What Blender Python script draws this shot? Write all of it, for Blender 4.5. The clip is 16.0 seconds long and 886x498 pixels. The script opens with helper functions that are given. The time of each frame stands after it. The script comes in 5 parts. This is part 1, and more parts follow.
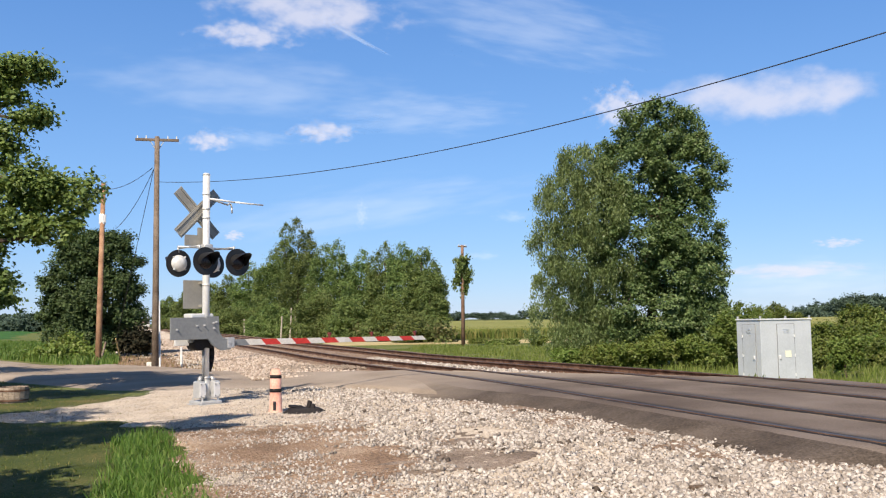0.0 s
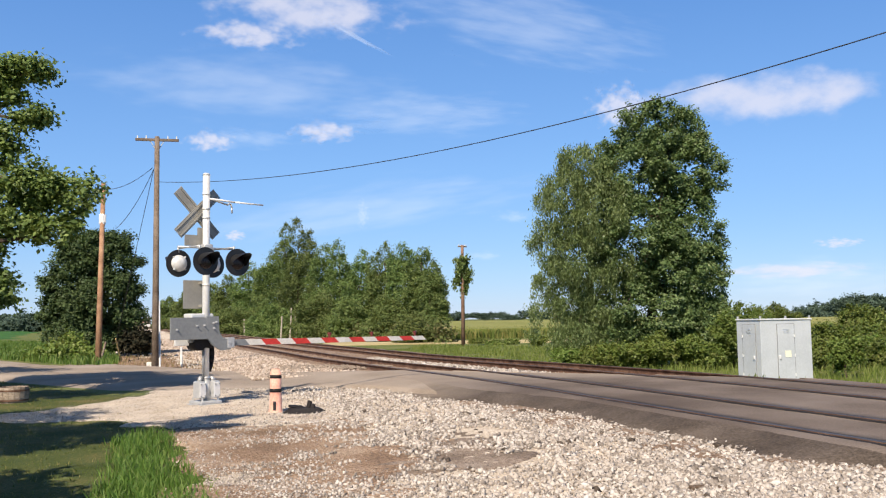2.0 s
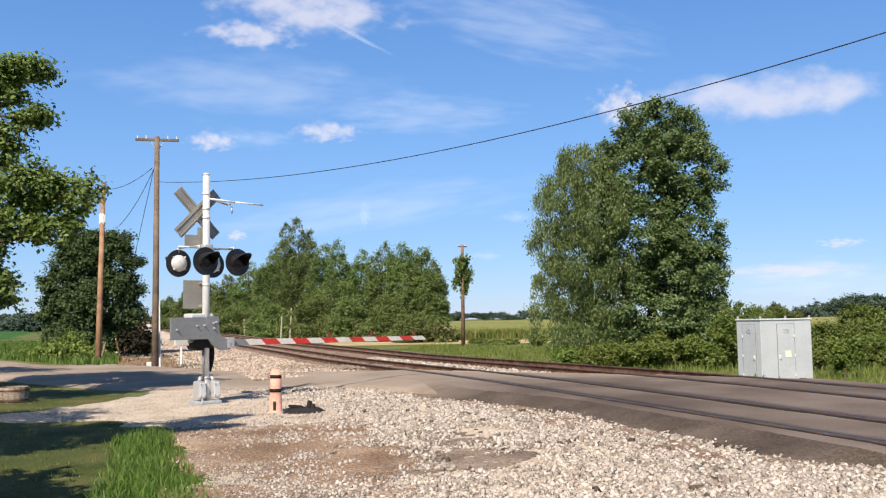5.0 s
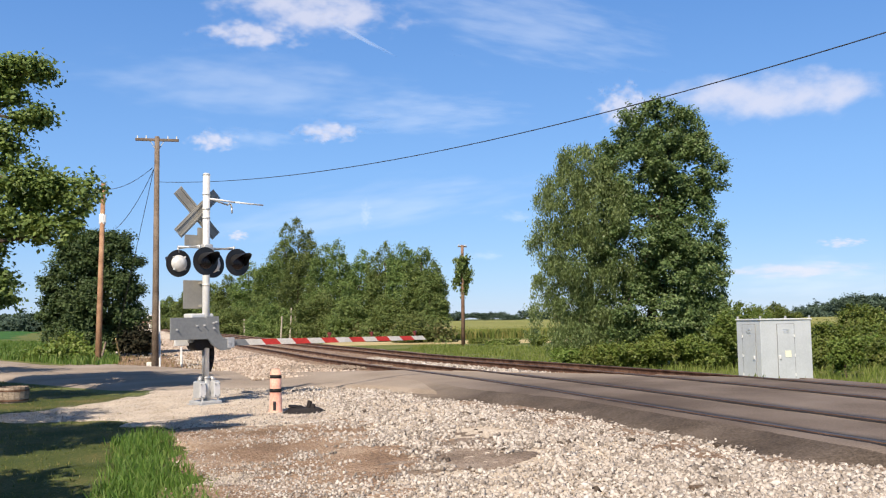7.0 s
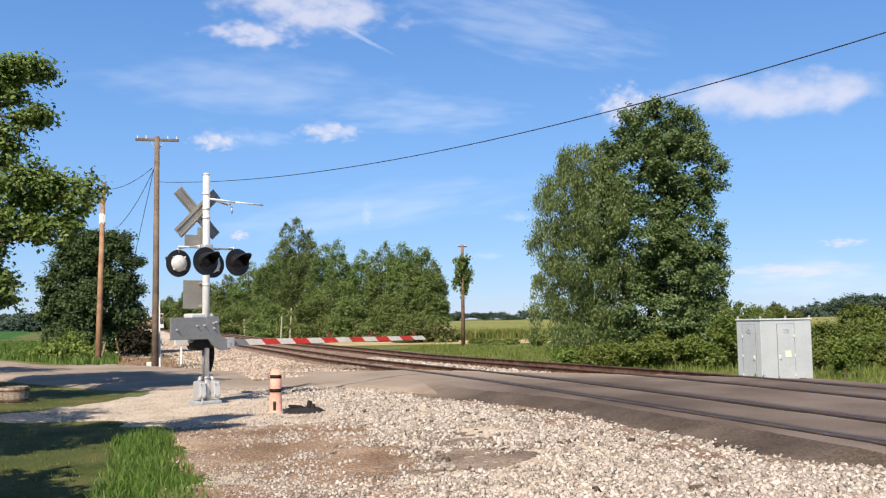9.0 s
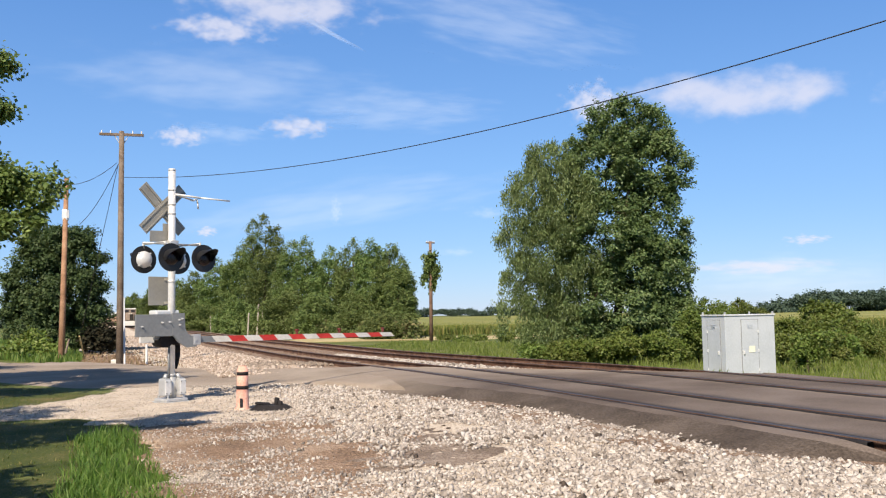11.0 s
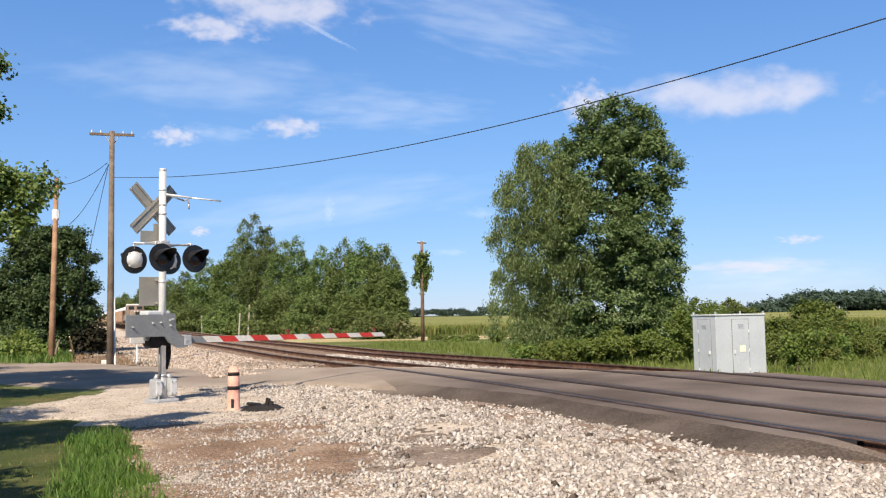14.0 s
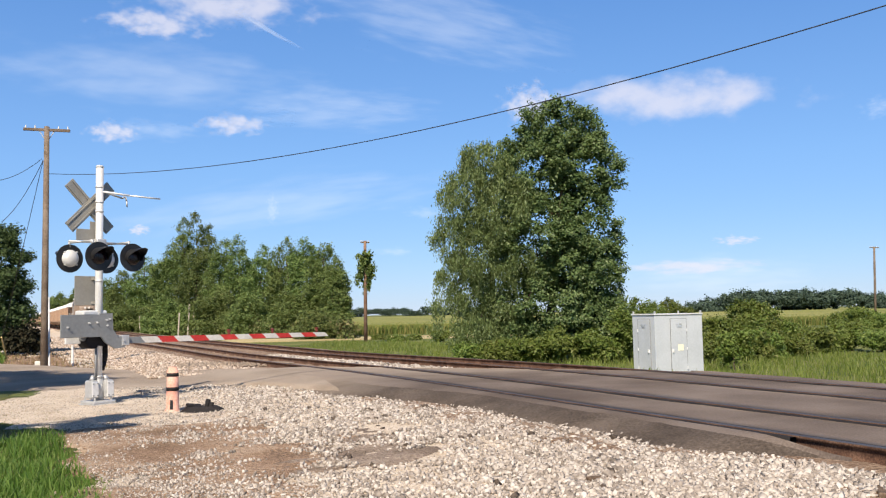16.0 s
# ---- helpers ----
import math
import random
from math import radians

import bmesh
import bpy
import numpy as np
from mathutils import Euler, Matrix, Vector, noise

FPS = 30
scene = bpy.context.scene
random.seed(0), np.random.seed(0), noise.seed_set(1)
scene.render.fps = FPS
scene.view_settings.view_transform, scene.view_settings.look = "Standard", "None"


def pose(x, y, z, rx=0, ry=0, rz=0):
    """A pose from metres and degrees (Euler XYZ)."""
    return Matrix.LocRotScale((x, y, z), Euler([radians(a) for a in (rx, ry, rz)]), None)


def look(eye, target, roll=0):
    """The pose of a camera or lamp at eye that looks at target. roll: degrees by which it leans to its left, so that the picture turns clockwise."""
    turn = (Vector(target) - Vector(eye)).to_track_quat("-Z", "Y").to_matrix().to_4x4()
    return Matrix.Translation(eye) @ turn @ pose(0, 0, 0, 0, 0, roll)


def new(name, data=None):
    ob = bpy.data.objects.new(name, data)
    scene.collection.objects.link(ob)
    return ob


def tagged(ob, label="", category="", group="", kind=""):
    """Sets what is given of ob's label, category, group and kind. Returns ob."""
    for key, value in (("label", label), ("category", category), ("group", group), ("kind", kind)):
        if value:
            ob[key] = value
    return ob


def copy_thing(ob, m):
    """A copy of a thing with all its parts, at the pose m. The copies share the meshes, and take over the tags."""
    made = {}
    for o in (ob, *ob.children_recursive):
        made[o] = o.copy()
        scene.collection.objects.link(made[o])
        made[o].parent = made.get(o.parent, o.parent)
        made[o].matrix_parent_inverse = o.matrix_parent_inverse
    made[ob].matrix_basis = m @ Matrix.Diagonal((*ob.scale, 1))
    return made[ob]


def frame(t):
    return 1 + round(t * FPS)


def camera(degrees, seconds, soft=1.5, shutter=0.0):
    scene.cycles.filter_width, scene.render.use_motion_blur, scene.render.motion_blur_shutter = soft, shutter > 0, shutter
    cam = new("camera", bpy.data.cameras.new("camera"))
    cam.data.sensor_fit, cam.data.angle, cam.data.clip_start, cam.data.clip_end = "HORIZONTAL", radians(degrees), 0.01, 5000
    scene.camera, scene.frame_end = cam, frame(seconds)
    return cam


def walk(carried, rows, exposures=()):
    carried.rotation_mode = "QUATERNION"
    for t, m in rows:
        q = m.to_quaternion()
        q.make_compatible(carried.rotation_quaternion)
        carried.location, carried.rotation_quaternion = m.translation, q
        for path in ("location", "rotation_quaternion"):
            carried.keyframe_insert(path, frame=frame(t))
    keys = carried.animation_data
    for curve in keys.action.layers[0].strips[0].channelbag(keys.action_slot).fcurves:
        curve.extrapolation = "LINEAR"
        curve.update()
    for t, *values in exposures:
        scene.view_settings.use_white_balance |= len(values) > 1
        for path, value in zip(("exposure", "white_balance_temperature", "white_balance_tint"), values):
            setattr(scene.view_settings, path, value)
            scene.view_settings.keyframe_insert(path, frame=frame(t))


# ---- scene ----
EYE = (0.0, 0.0, 1.6)
cam = camera(51.65, 16.0, 1.2)


def turn(yaw, pitch, roll):
    a, b = radians(yaw), radians(pitch)
    ahead = Vector((math.sin(a) * math.cos(b), math.cos(a) * math.cos(b), math.sin(b)))
    return look(EYE, Vector(EYE) + ahead, roll)


# a phone held still, then panned to the right
PATH = [
    (0.0, 0.0, 4.4, -0.9), (4.0, 0.0, 4.4, -0.9), (9.2, 0.0, 4.4, -0.9),
    (11.3, 2.116, 4.12, -1.01), (12.0, 2.116, 4.14, -1.01), (12.5, 2.133, 4.13, -1.03),
    (13.0, 2.182, 4.12, -1.03), (13.5, 2.26, 4.13, -1.05), (14.0, 2.532, 4.13, -1.07), (14.5, 3.0, 4.12, -1.08),
    (15.0, 3.797, 4.085, -1.10), (15.5, 4.771, 4.07, -1.11), (16.0, 6.085, 4.04, -1.115),
]
walk(cam, [(t, turn(y, p, r)) for t, y, p, r in PATH])

# ---- daylight ----
SUN_TO = Vector((-0.30 * 0.72, -0.954 * 0.72, 0.694)).normalized()
world = bpy.data.worlds.new("sky")
scene.world = world
world.use_nodes = True
wn = world.node_tree.nodes
sky = wn.new("ShaderNodeTexSky")
sky.sky_type = 'NISHITA'
sky.sun_disc = False
sky.sun_elevation = math.asin(SUN_TO.z)
sky.sun_rotation = math.atan2(SUN_TO.x, SUN_TO.y)
sky.altitude = 200
sky.air_density, sky.dust_density, sky.ozone_density = 1.0, 0.05, 4.0
wn["Background"].inputs["Strength"].default_value = 0.076
tone = wn.new("ShaderNodeHueSaturation")
tone.inputs["Saturation"].default_value = 1.12
world.node_tree.links.new(sky.outputs[0], tone.inputs["Color"])
# thin haze takes the glare off the horizon; overhead the sky is deeper and greyer
way = wn.new("ShaderNodeTexCoord")
axes = wn.new("ShaderNodeSeparateXYZ")
world.node_tree.links.new(way.outputs["Generated"], axes.inputs[0])
haze = wn.new("ShaderNodeValToRGB")
haze.color_ramp.elements[0].position, haze.color_ramp.elements[0].color = 0.0, (0.23, 0.43, 0.83, 1)
haze.color_ramp.elements[1].position, haze.color_ramp.elements[1].color = 0.85, (0.11, 0.125, 0.15, 1)
for at_, col_ in ((0.16, (0.205, 0.42, 0.85, 1)), (0.36, (0.11, 0.285, 0.71, 1))):
    haze.color_ramp.elements.new(at_).color = col_
world.node_tree.links.new(axes.outputs["Z"], haze.inputs[0])
lift = wn.new("ShaderNodeVectorMath")
lift.operation = 'SCALE'
lift.inputs["Scale"].default_value = 10.0
world.node_tree.links.new(haze.outputs[0], lift.inputs[0])
tint = wn.new("ShaderNodeMix")
tint.data_type, tint.blend_type = 'RGBA', 'MIX'
tint.inputs[0].default_value = 0.6
world.node_tree.links.new(lift.outputs[0], tint.inputs[7])
world.node_tree.links.new(tone.outputs[0], tint.inputs[6])
world.node_tree.links.new(tint.outputs[2], wn["Background"].inputs["Color"])
sun = new("sun", bpy.data.lights.new("sun", 'SUN'))
sun.data.energy, sun.data.angle, sun.data.color = 5.0, radians(0.53), (1.0, 0.865, 0.70)
sun.matrix_world = look(SUN_TO * 50, (0, 0, 0))
scene.view_settings.exposure = 0.66


# ---- materials ----
def mat(name, cols, rough=0.8, metal=0.0, scale=3.0, fine=40.0, mix=0.5, bump=0.3, depth=0.02, spread=0.12, leaf=0.0, island=0.0):
    """A surface of two or more colours, mottled at two scales, with fine relief."""
    m = bpy.data.materials.new(name)
    m.use_nodes = True
    n, l = m.node_tree.nodes, m.node_tree.links
    b = n["Principled BSDF"]
    co = n.new("ShaderNodeTexCoord")
    big, small = n.new("ShaderNodeTexNoise"), n.new("ShaderNodeTexNoise")
    for tex, sc in ((big, scale), (small, fine)):
        tex.inputs["Scale"].default_value = sc
        tex.inputs["Detail"].default_value = 5
        l.new(co.outputs["Object"], tex.inputs["Vector"])
    mx = n.new("ShaderNodeMix")
    mx.inputs[0].default_value = mix
    l.new(big.outputs[0], mx.inputs[2])
    l.new(small.outputs[0], mx.inputs[3])
    fac = mx.outputs[0]
    if island:
        geo = n.new("ShaderNodeNewGeometry")
        m2 = n.new("ShaderNodeMix")
        m2.inputs[0].default_value = island
        l.new(fac, m2.inputs[2])
        l.new(geo.outputs["Random Per Island"], m2.inputs[3])
        fac = m2.outputs[0]
    ramp = n.new("ShaderNodeValToRGB")
    lo, hi = (0.5 - spread, 0.5 + spread) if not island else (0.38 - 0.43 * island, 0.62 + 0.43 * island)
    e = ramp.color_ramp.elements
    while len(e) < len(cols):
        e.new(0.5)
    for i, c in enumerate(cols):
        e[i].position = lo + (hi - lo) * i / (len(cols) - 1)
        e[i].color = (*c, 1)
    l.new(fac, ramp.inputs[0])
    l.new(ramp.outputs[0], b.inputs["Base Color"])
    b.inputs["Metallic"].default_value = metal
    b.inputs["Specular IOR Level"].default_value = 0.5 if rough < 0.7 else 0.15
    rr = n.new("ShaderNodeMapRange")
    rr.inputs[3].default_value, rr.inputs[4].default_value = rough - 0.12, min(1.0, rough + 0.12)
    l.new(small.outputs[0], rr.inputs[0])
    l.new(rr.outputs[0], b.inputs["Roughness"])
    if bump:
        bp = n.new("ShaderNodeBump")
        bp.inputs["Strength"].default_value, bp.inputs["Distance"].default_value = bump, depth
        l.new(small.outputs[0], bp.inputs["Height"])
        l.new(bp.outputs[0], b.inputs["Normal"])
    if leaf:
        b.inputs["Specular IOR Level"].default_value = 0.28
        tr = n.new("ShaderNodeBsdfTranslucent")
        hs = n.new("ShaderNodeHueSaturation")
        hs.inputs["Hue"].default_value, hs.inputs["Saturation"].default_value, hs.inputs["Value"].default_value = 0.48, 1.1, 1.4
        info, own = n.new("ShaderNodeObjectInfo"), n.new("ShaderNodeHueSaturation")
        hue, val = n.new("ShaderNodeMapRange"), n.new("ShaderNodeMapRange")
        hue.inputs[3].default_value, hue.inputs[4].default_value = 0.485, 0.512
        val.inputs[3].default_value, val.inputs[4].default_value = 0.82, 1.2
        l.new(info.outputs["Random"], hue.inputs[0]), l.new(info.outputs["Random"], val.inputs[0])
        l.new(hue.outputs[0], own.inputs["Hue"]), l.new(val.outputs[0], own.inputs["Value"])
        l.new(ramp.outputs[0], own.inputs["Color"])
        l.new(own.outputs[0], b.inputs["Base Color"])
        l.new(own.outputs[0], hs.inputs["Color"])
        l.new(hs.outputs[0], tr.inputs["Color"])
        ms = n.new("ShaderNodeMixShader")
        ms.inputs[0].default_value = leaf
        l.new(b.outputs[0], ms.inputs[1])
        l.new(tr.outputs[0], ms.inputs[2])
        l.new(ms.outputs[0], n["Material Output"].inputs["Surface"])
    return m


M_FIELD = mat("field grass", [(0.073, 0.095, 0.024), (0.112, 0.133, 0.039), (0.163, 0.163, 0.06)], 0.9, scale=0.35, fine=9, bump=0.6, depth=0.06)
M_LAWN = mat("mown lawn", [(0.036, 0.053, 0.013), (0.064, 0.08, 0.021), (0.16, 0.128, 0.056)], 0.9, scale=0.9, fine=30, bump=0.6, depth=0.03, spread=0.16)
M_DIRT = mat("brown dirt", [(0.16, 0.108, 0.075), (0.29, 0.195, 0.132), (0.4, 0.31, 0.235)], 0.95, scale=1.1, fine=24, bump=1.0, depth=0.06)
M_LIME = mat("crushed limestone", [(0.365, 0.294, 0.227), (0.517, 0.44, 0.361), (0.641, 0.568, 0.485)], 0.92, scale=1.6, fine=26, mix=0.65, bump=1.0, depth=0.04)
M_STONE = mat("limestone pieces", [(0.13, 0.112, 0.098), (0.3, 0.262, 0.23), (0.43, 0.388, 0.35), (0.585, 0.545, 0.508)], 0.9, scale=0.7, fine=60, mix=0.25, bump=0.3, depth=0.01, island=0.62)
M_BSTONE = mat("tan ballast pieces", [(0.142, 0.101, 0.075), (0.314, 0.25, 0.2), (0.437, 0.365, 0.31), (0.589, 0.518, 0.46)], 0.9, scale=0.7, fine=60, mix=0.25, bump=0.3, depth=0.01, island=0.6)
M_BALLAST = mat("dusty track ballast", [(0.129, 0.082, 0.056), (0.232, 0.163, 0.116), (0.361, 0.288, 0.228)], 0.95, scale=2.2, fine=22, mix=0.65, bump=1.0, depth=0.05)
M_ROAD = mat("worn tar and chip road", [(0.202, 0.162, 0.127), (0.271, 0.224, 0.182), (0.335, 0.284, 0.237)], 0.9, scale=0.5, fine=45, bump=0.35, depth=0.01)
M_ASPH = mat("crossing asphalt", [(0.088, 0.068, 0.056), (0.128, 0.102, 0.086), (0.172, 0.141, 0.122)], 0.85, scale=0.55, fine=38, mix=0.4, bump=0.45, depth=0.012, spread=0.1)
M_ASPHD = mat("dark asphalt shoulder", [(0.05, 0.039, 0.032), (0.084, 0.067, 0.055), (0.13, 0.105, 0.088)], 0.9, scale=1.2, fine=30, bump=0.8, depth=0.03)
M_RUST = mat("rusty rail web", [(0.045, 0.025, 0.018), (0.099, 0.054, 0.036), (0.171, 0.104, 0.072)], 0.85, scale=3, fine=50, bump=0.2, depth=0.004)
M_RAILTOP = mat("worn rail head", [(0.06, 0.055, 0.06), (0.10, 0.095, 0.105)], 0.62, 0.5, scale=1, fine=30, bump=0.05, depth=0.002)
M_TIE = mat("weathered wood tie", [(0.06, 0.04, 0.03), (0.12, 0.085, 0.06), (0.2, 0.15, 0.11)], 0.95, scale=4, fine=40, bump=0.5, depth=0.01)
M_RUBBER = mat("black flangeway rubber", [(0.012, 0.011, 0.012), (0.03, 0.027, 0.027)], 0.7, scale=3, fine=50, bump=0.3, depth=0.004)
M_GALV = mat("galvanised steel", [(0.42, 0.43, 0.435), (0.475, 0.48, 0.485), (0.53, 0.535, 0.54)], 0.5, 0.45, scale=3, fine=25, bump=0.05, depth=0.003)
M_ALU = mat("silver painted steel", [(0.572, 0.582, 0.586), (0.624, 0.629, 0.634), (0.676, 0.681, 0.686)], 0.38, 0.2, scale=3, fine=25, bump=0.05, depth=0.003)
M_GREY = mat("grey enclosure paint", [(0.184, 0.195, 0.202), (0.207, 0.218, 0.225), (0.23, 0.241, 0.248)], 0.5, 0.2, scale=3, fine=22, bump=0.06, depth=0.003)
M_SIGN = mat("bare aluminium sign back", [(0.27, 0.26, 0.235), (0.295, 0.285, 0.258), (0.32, 0.31, 0.28)], 0.55, 0.35, scale=5, fine=30, bump=0.04, depth=0.002)
M_BLACK = mat("black signal paint", [(0.008, 0.008, 0.009), (0.018, 0.018, 0.02)], 0.45, scale=4, fine=40, bump=0.05, depth=0.002)
M_LENS = mat("dark red lens", [(0.006, 0.001, 0.002), (0.012, 0.002, 0.003)], 0.3, scale=6, fine=60, bump=0.15, depth=0.002)
M_WHITE = mat("white reflective sheet", [(0.54, 0.522, 0.486), (0.666, 0.648, 0.612)], 0.5, scale=4, fine=30, bump=0.04, depth=0.002)
M_RED = mat("red reflective sheet", [(0.42, 0.025, 0.02), (0.58, 0.045, 0.035)], 0.5, scale=4, fine=30, bump=0.04, depth=0.002)
M_WOOD = mat("weathered grey pole wood", [(0.078, 0.057, 0.042), (0.148, 0.114, 0.087), (0.211, 0.171, 0.137)], 0.9, scale=2, fine=30, bump=0.5, depth=0.01)
M_WOODO = mat("orange brown pole wood", [(0.19, 0.11, 0.066), (0.3, 0.176, 0.108), (0.39, 0.246, 0.156)], 0.9, scale=2, fine=30, bump=0.5, depth=0.01)
M_TIMBER = mat("dark red-brown pole wood", [(0.11, 0.065, 0.045), (0.18, 0.11, 0.078), (0.25, 0.165, 0.12)], 0.9, scale=2, fine=30, bump=0.5, depth=0.01)
M_BARK = mat("tree bark", [(0.035, 0.025, 0.018), (0.08, 0.06, 0.045), (0.14, 0.11, 0.085)], 0.95, scale=4, fine=25, bump=0.9, depth=0.03)
M_CABLE = mat("black cable", [(0.012, 0.012, 0.014), (0.02, 0.02, 0.022)], 0.6, scale=4, fine=30, bump=0)
GREENS = [(0.043, 0.071, 0.026), (0.076, 0.12, 0.042), (0.125, 0.175, 0.065), (0.215, 0.258, 0.12)]
M_LEAF = mat("broad tree leaves", GREENS, 0.48, scale=0.5, fine=8, bump=0, leaf=0.3, island=0.34)
M_OAK = mat("oak leaves", [(0.045, 0.07, 0.022), (0.09, 0.13, 0.036), (0.155, 0.205, 0.06), (0.25, 0.29, 0.10)], 0.5, scale=1.6, fine=14, bump=0, leaf=0.3, island=0.34)
M_WILLOW = mat("willow leaves", [(0.07, 0.12, 0.041), (0.128, 0.196, 0.067), (0.187, 0.265, 0.101), (0.268, 0.341, 0.162)], 0.5, scale=0.5, fine=8, bump=0, leaf=0.3, island=0.34)
M_FARLEAF = mat("far wood leaves", [(0.061, 0.097, 0.029), (0.099, 0.149, 0.042), (0.152, 0.198, 0.061), (0.216, 0.248, 0.092)], 0.6, scale=0.15, fine=2, bump=0, leaf=0.25, island=0.3)
M_CONIF = mat("dark spruce foliage", [(0.023, 0.048, 0.018), (0.042, 0.077, 0.026), (0.07, 0.113, 0.039), (0.11, 0.148, 0.058)], 0.6, scale=0.6, fine=6, bump=0, leaf=0.2, island=0.3)
M_SHRUB = mat("shrub leaves", [(0.062, 0.102, 0.019), (0.102, 0.153, 0.031), (0.153, 0.2, 0.048), (0.227, 0.235, 0.088)], 0.55, scale=0.5, fine=6, bump=0, leaf=0.3, island=0.34)
M_GRASS = mat("grass blades", [(0.07, 0.109, 0.019), (0.115, 0.162, 0.03), (0.166, 0.212, 0.048), (0.242, 0.247, 0.099)], 0.6, scale=0.8, fine=8, bump=0, leaf=0.35, island=0.6)
M_TUFT = mat("fresh grass blades", [(0.044, 0.089, 0.014), (0.074, 0.144, 0.024), (0.119, 0.194, 0.038), (0.193, 0.234, 0.076)], 0.55, scale=0.8, fine=8, bump=0, leaf=0.35, island=0.6)
M_CASE = mat("light grey signal house paint", [(0.42, 0.45, 0.48), (0.46, 0.49, 0.52), (0.5, 0.53, 0.565)], 0.5, 0.1, scale=1.5, fine=18, bump=0.04, depth=0.003)


def dusty(m, start, full):
    """Pale road dust tracked on to a surface, thickening along the railway from start to full."""
    n, l = m.node_tree.nodes, m.node_tree.links
    b = n["Principled BSDF"]
    old = b.inputs["Base Color"].links[0].from_socket
    co, dot = n.new("ShaderNodeTexCoord"), n.new("ShaderNodeVectorMath")
    dot.operation = 'DOT_PRODUCT'
    dot.inputs[1].default_value = (-0.42, 0.9, 0)
    l.new(co.outputs["Object"], dot.inputs[0])
    nz = n.new("ShaderNodeTexNoise")
    nz.inputs["Scale"].default_value, nz.inputs["Detail"].default_value = 0.55, 6
    l.new(co.outputs["Object"], nz.inputs["Vector"])
    ad = n.new("ShaderNodeMath")
    ad.operation = 'MULTIPLY_ADD'
    ad.inputs[1].default_value = 7.0
    l.new(nz.outputs[0], ad.inputs[0]), l.new(dot.outputs["Value"], ad.inputs[2])
    mr = n.new("ShaderNodeMapRange")
    mr.interpolation_type = 'SMOOTHSTEP'
    mr.inputs[1].default_value, mr.inputs[2].default_value, mr.inputs[4].default_value = start + 3.5, full + 3.5, 0.95
    l.new(ad.outputs[0], mr.inputs[0])
    mx = n.new("ShaderNodeMix")
    mx.data_type = 'RGBA'
    mx.inputs[7].default_value = (0.262, 0.215, 0.175, 1)
    l.new(mr.outputs[0], mx.inputs[0]), l.new(old, mx.inputs[6]), l.new(mx.outputs[2], b.inputs["Base Color"])


dusty(M_ASPH, 13.5, 20.5)
dusty(M_ASPHD, 14.0, 19.0)


# ---- mesh helpers ----
def part(name, bm, material, parent=None, label=""):
    me = bpy.data.meshes.new(name)
    bm.to_mesh(me)
    bm.free()
    me.materials.append(material)
    ob = new(name, me)
    ob.parent = parent
    if label:
        tagged(ob, label)
    return ob


def mesh_np(name, verts, faces, material, parent=None, smooth=False):
    me = bpy.data.meshes.new(name)
    verts, faces = np.asarray(verts, np.float32), np.asarray(faces, np.int32)
    k = faces.shape[1]
    me.vertices.add(len(verts))
    me.vertices.foreach_set("co", verts.ravel())
    me.loops.add(faces.size)
    me.loops.foreach_set("vertex_index", faces.ravel())
    me.polygons.add(len(faces))
    me.polygons.foreach_set("loop_start", np.arange(0, faces.size, k, dtype=np.int32))
    if smooth:
        me.polygons.foreach_set("use_smooth", np.ones(len(faces), bool))
    me.update()
    me.validate()
    me.materials.append(material)
    ob = new(name, me)
    ob.parent = parent
    return ob


def empty(name, at=(0, 0, 0), rz=0.0):
    ob = new(name)
    ob.empty_display_size = 0.2
    ob.matrix_basis = pose(*at, 0, 0, rz)
    return ob


def box(bm, size, at=(0, 0, 0), m=None, bevel=0.0):
    """A box of that size centred at a place, its edges rounded by the bevel."""
    r = bmesh.ops.create_cube(bm, size=1.0)
    vs = r["verts"]
    bmesh.ops.scale(bm, vec=size, verts=vs)
    if bevel:
        es = list({e for v in vs for e in v.link_edges})
        out = bmesh.ops.bevel(bm, geom=es, offset=bevel, segments=2, affect='EDGES', profile=0.5)
        vs = list({v for fc in out["faces"] for v in fc.verts} | {v for v in vs if v.is_valid})
        stack, seen = list(vs), set(vs)
        while stack:
            v = stack.pop()
            for e in v.link_edges:
                o = e.other_vert(v)
                if o not in seen:
                    seen.add(o)
                    stack.append(o)
        vs = list(seen)
    bmesh.ops.translate(bm, vec=at, verts=vs)
    if m is not None:
        bmesh.ops.transform(bm, matrix=m, verts=vs)
    return bm


def rod(bm, a, b, r1, r2=None, seg=12):
    a, b = Vector(a), Vector(b)
    q = (b - a).to_track_quat("Z", "Y").to_matrix().to_4x4()
    bmesh.ops.create_cone(bm, cap_ends=True, segments=seg, radius1=r1, radius2=r1 if r2 is None else r2,
                          depth=(b - a).length, matrix=Matrix.Translation((a + b) / 2) @ q)
    return bm


def soft(ob):
    for p in ob.data.polygons:
        p.use_smooth = len(p.vertices) == 4
    return ob


def B():
    return bmesh.new()


# ---- the lie of the land ----
UX, UY = -0.3173, 0.9483  # along the railway
NX, NY = 0.9483, 0.3173   # across it, away from the camera


def smooth_step(a, b, v):
    v = np.clip((v - a) / (b - a), 0, 1)
    return v * v * (3 - 2 * v)


def rail_z(s):
    return 0.33 - 0.23 * smooth_step(14, 42, s) - 0.10 * smooth_step(40, 75, s)


def bend(s):
    """How far the line swings aside in the distance."""
    return -3.2 * smooth_step(150, 420, s)


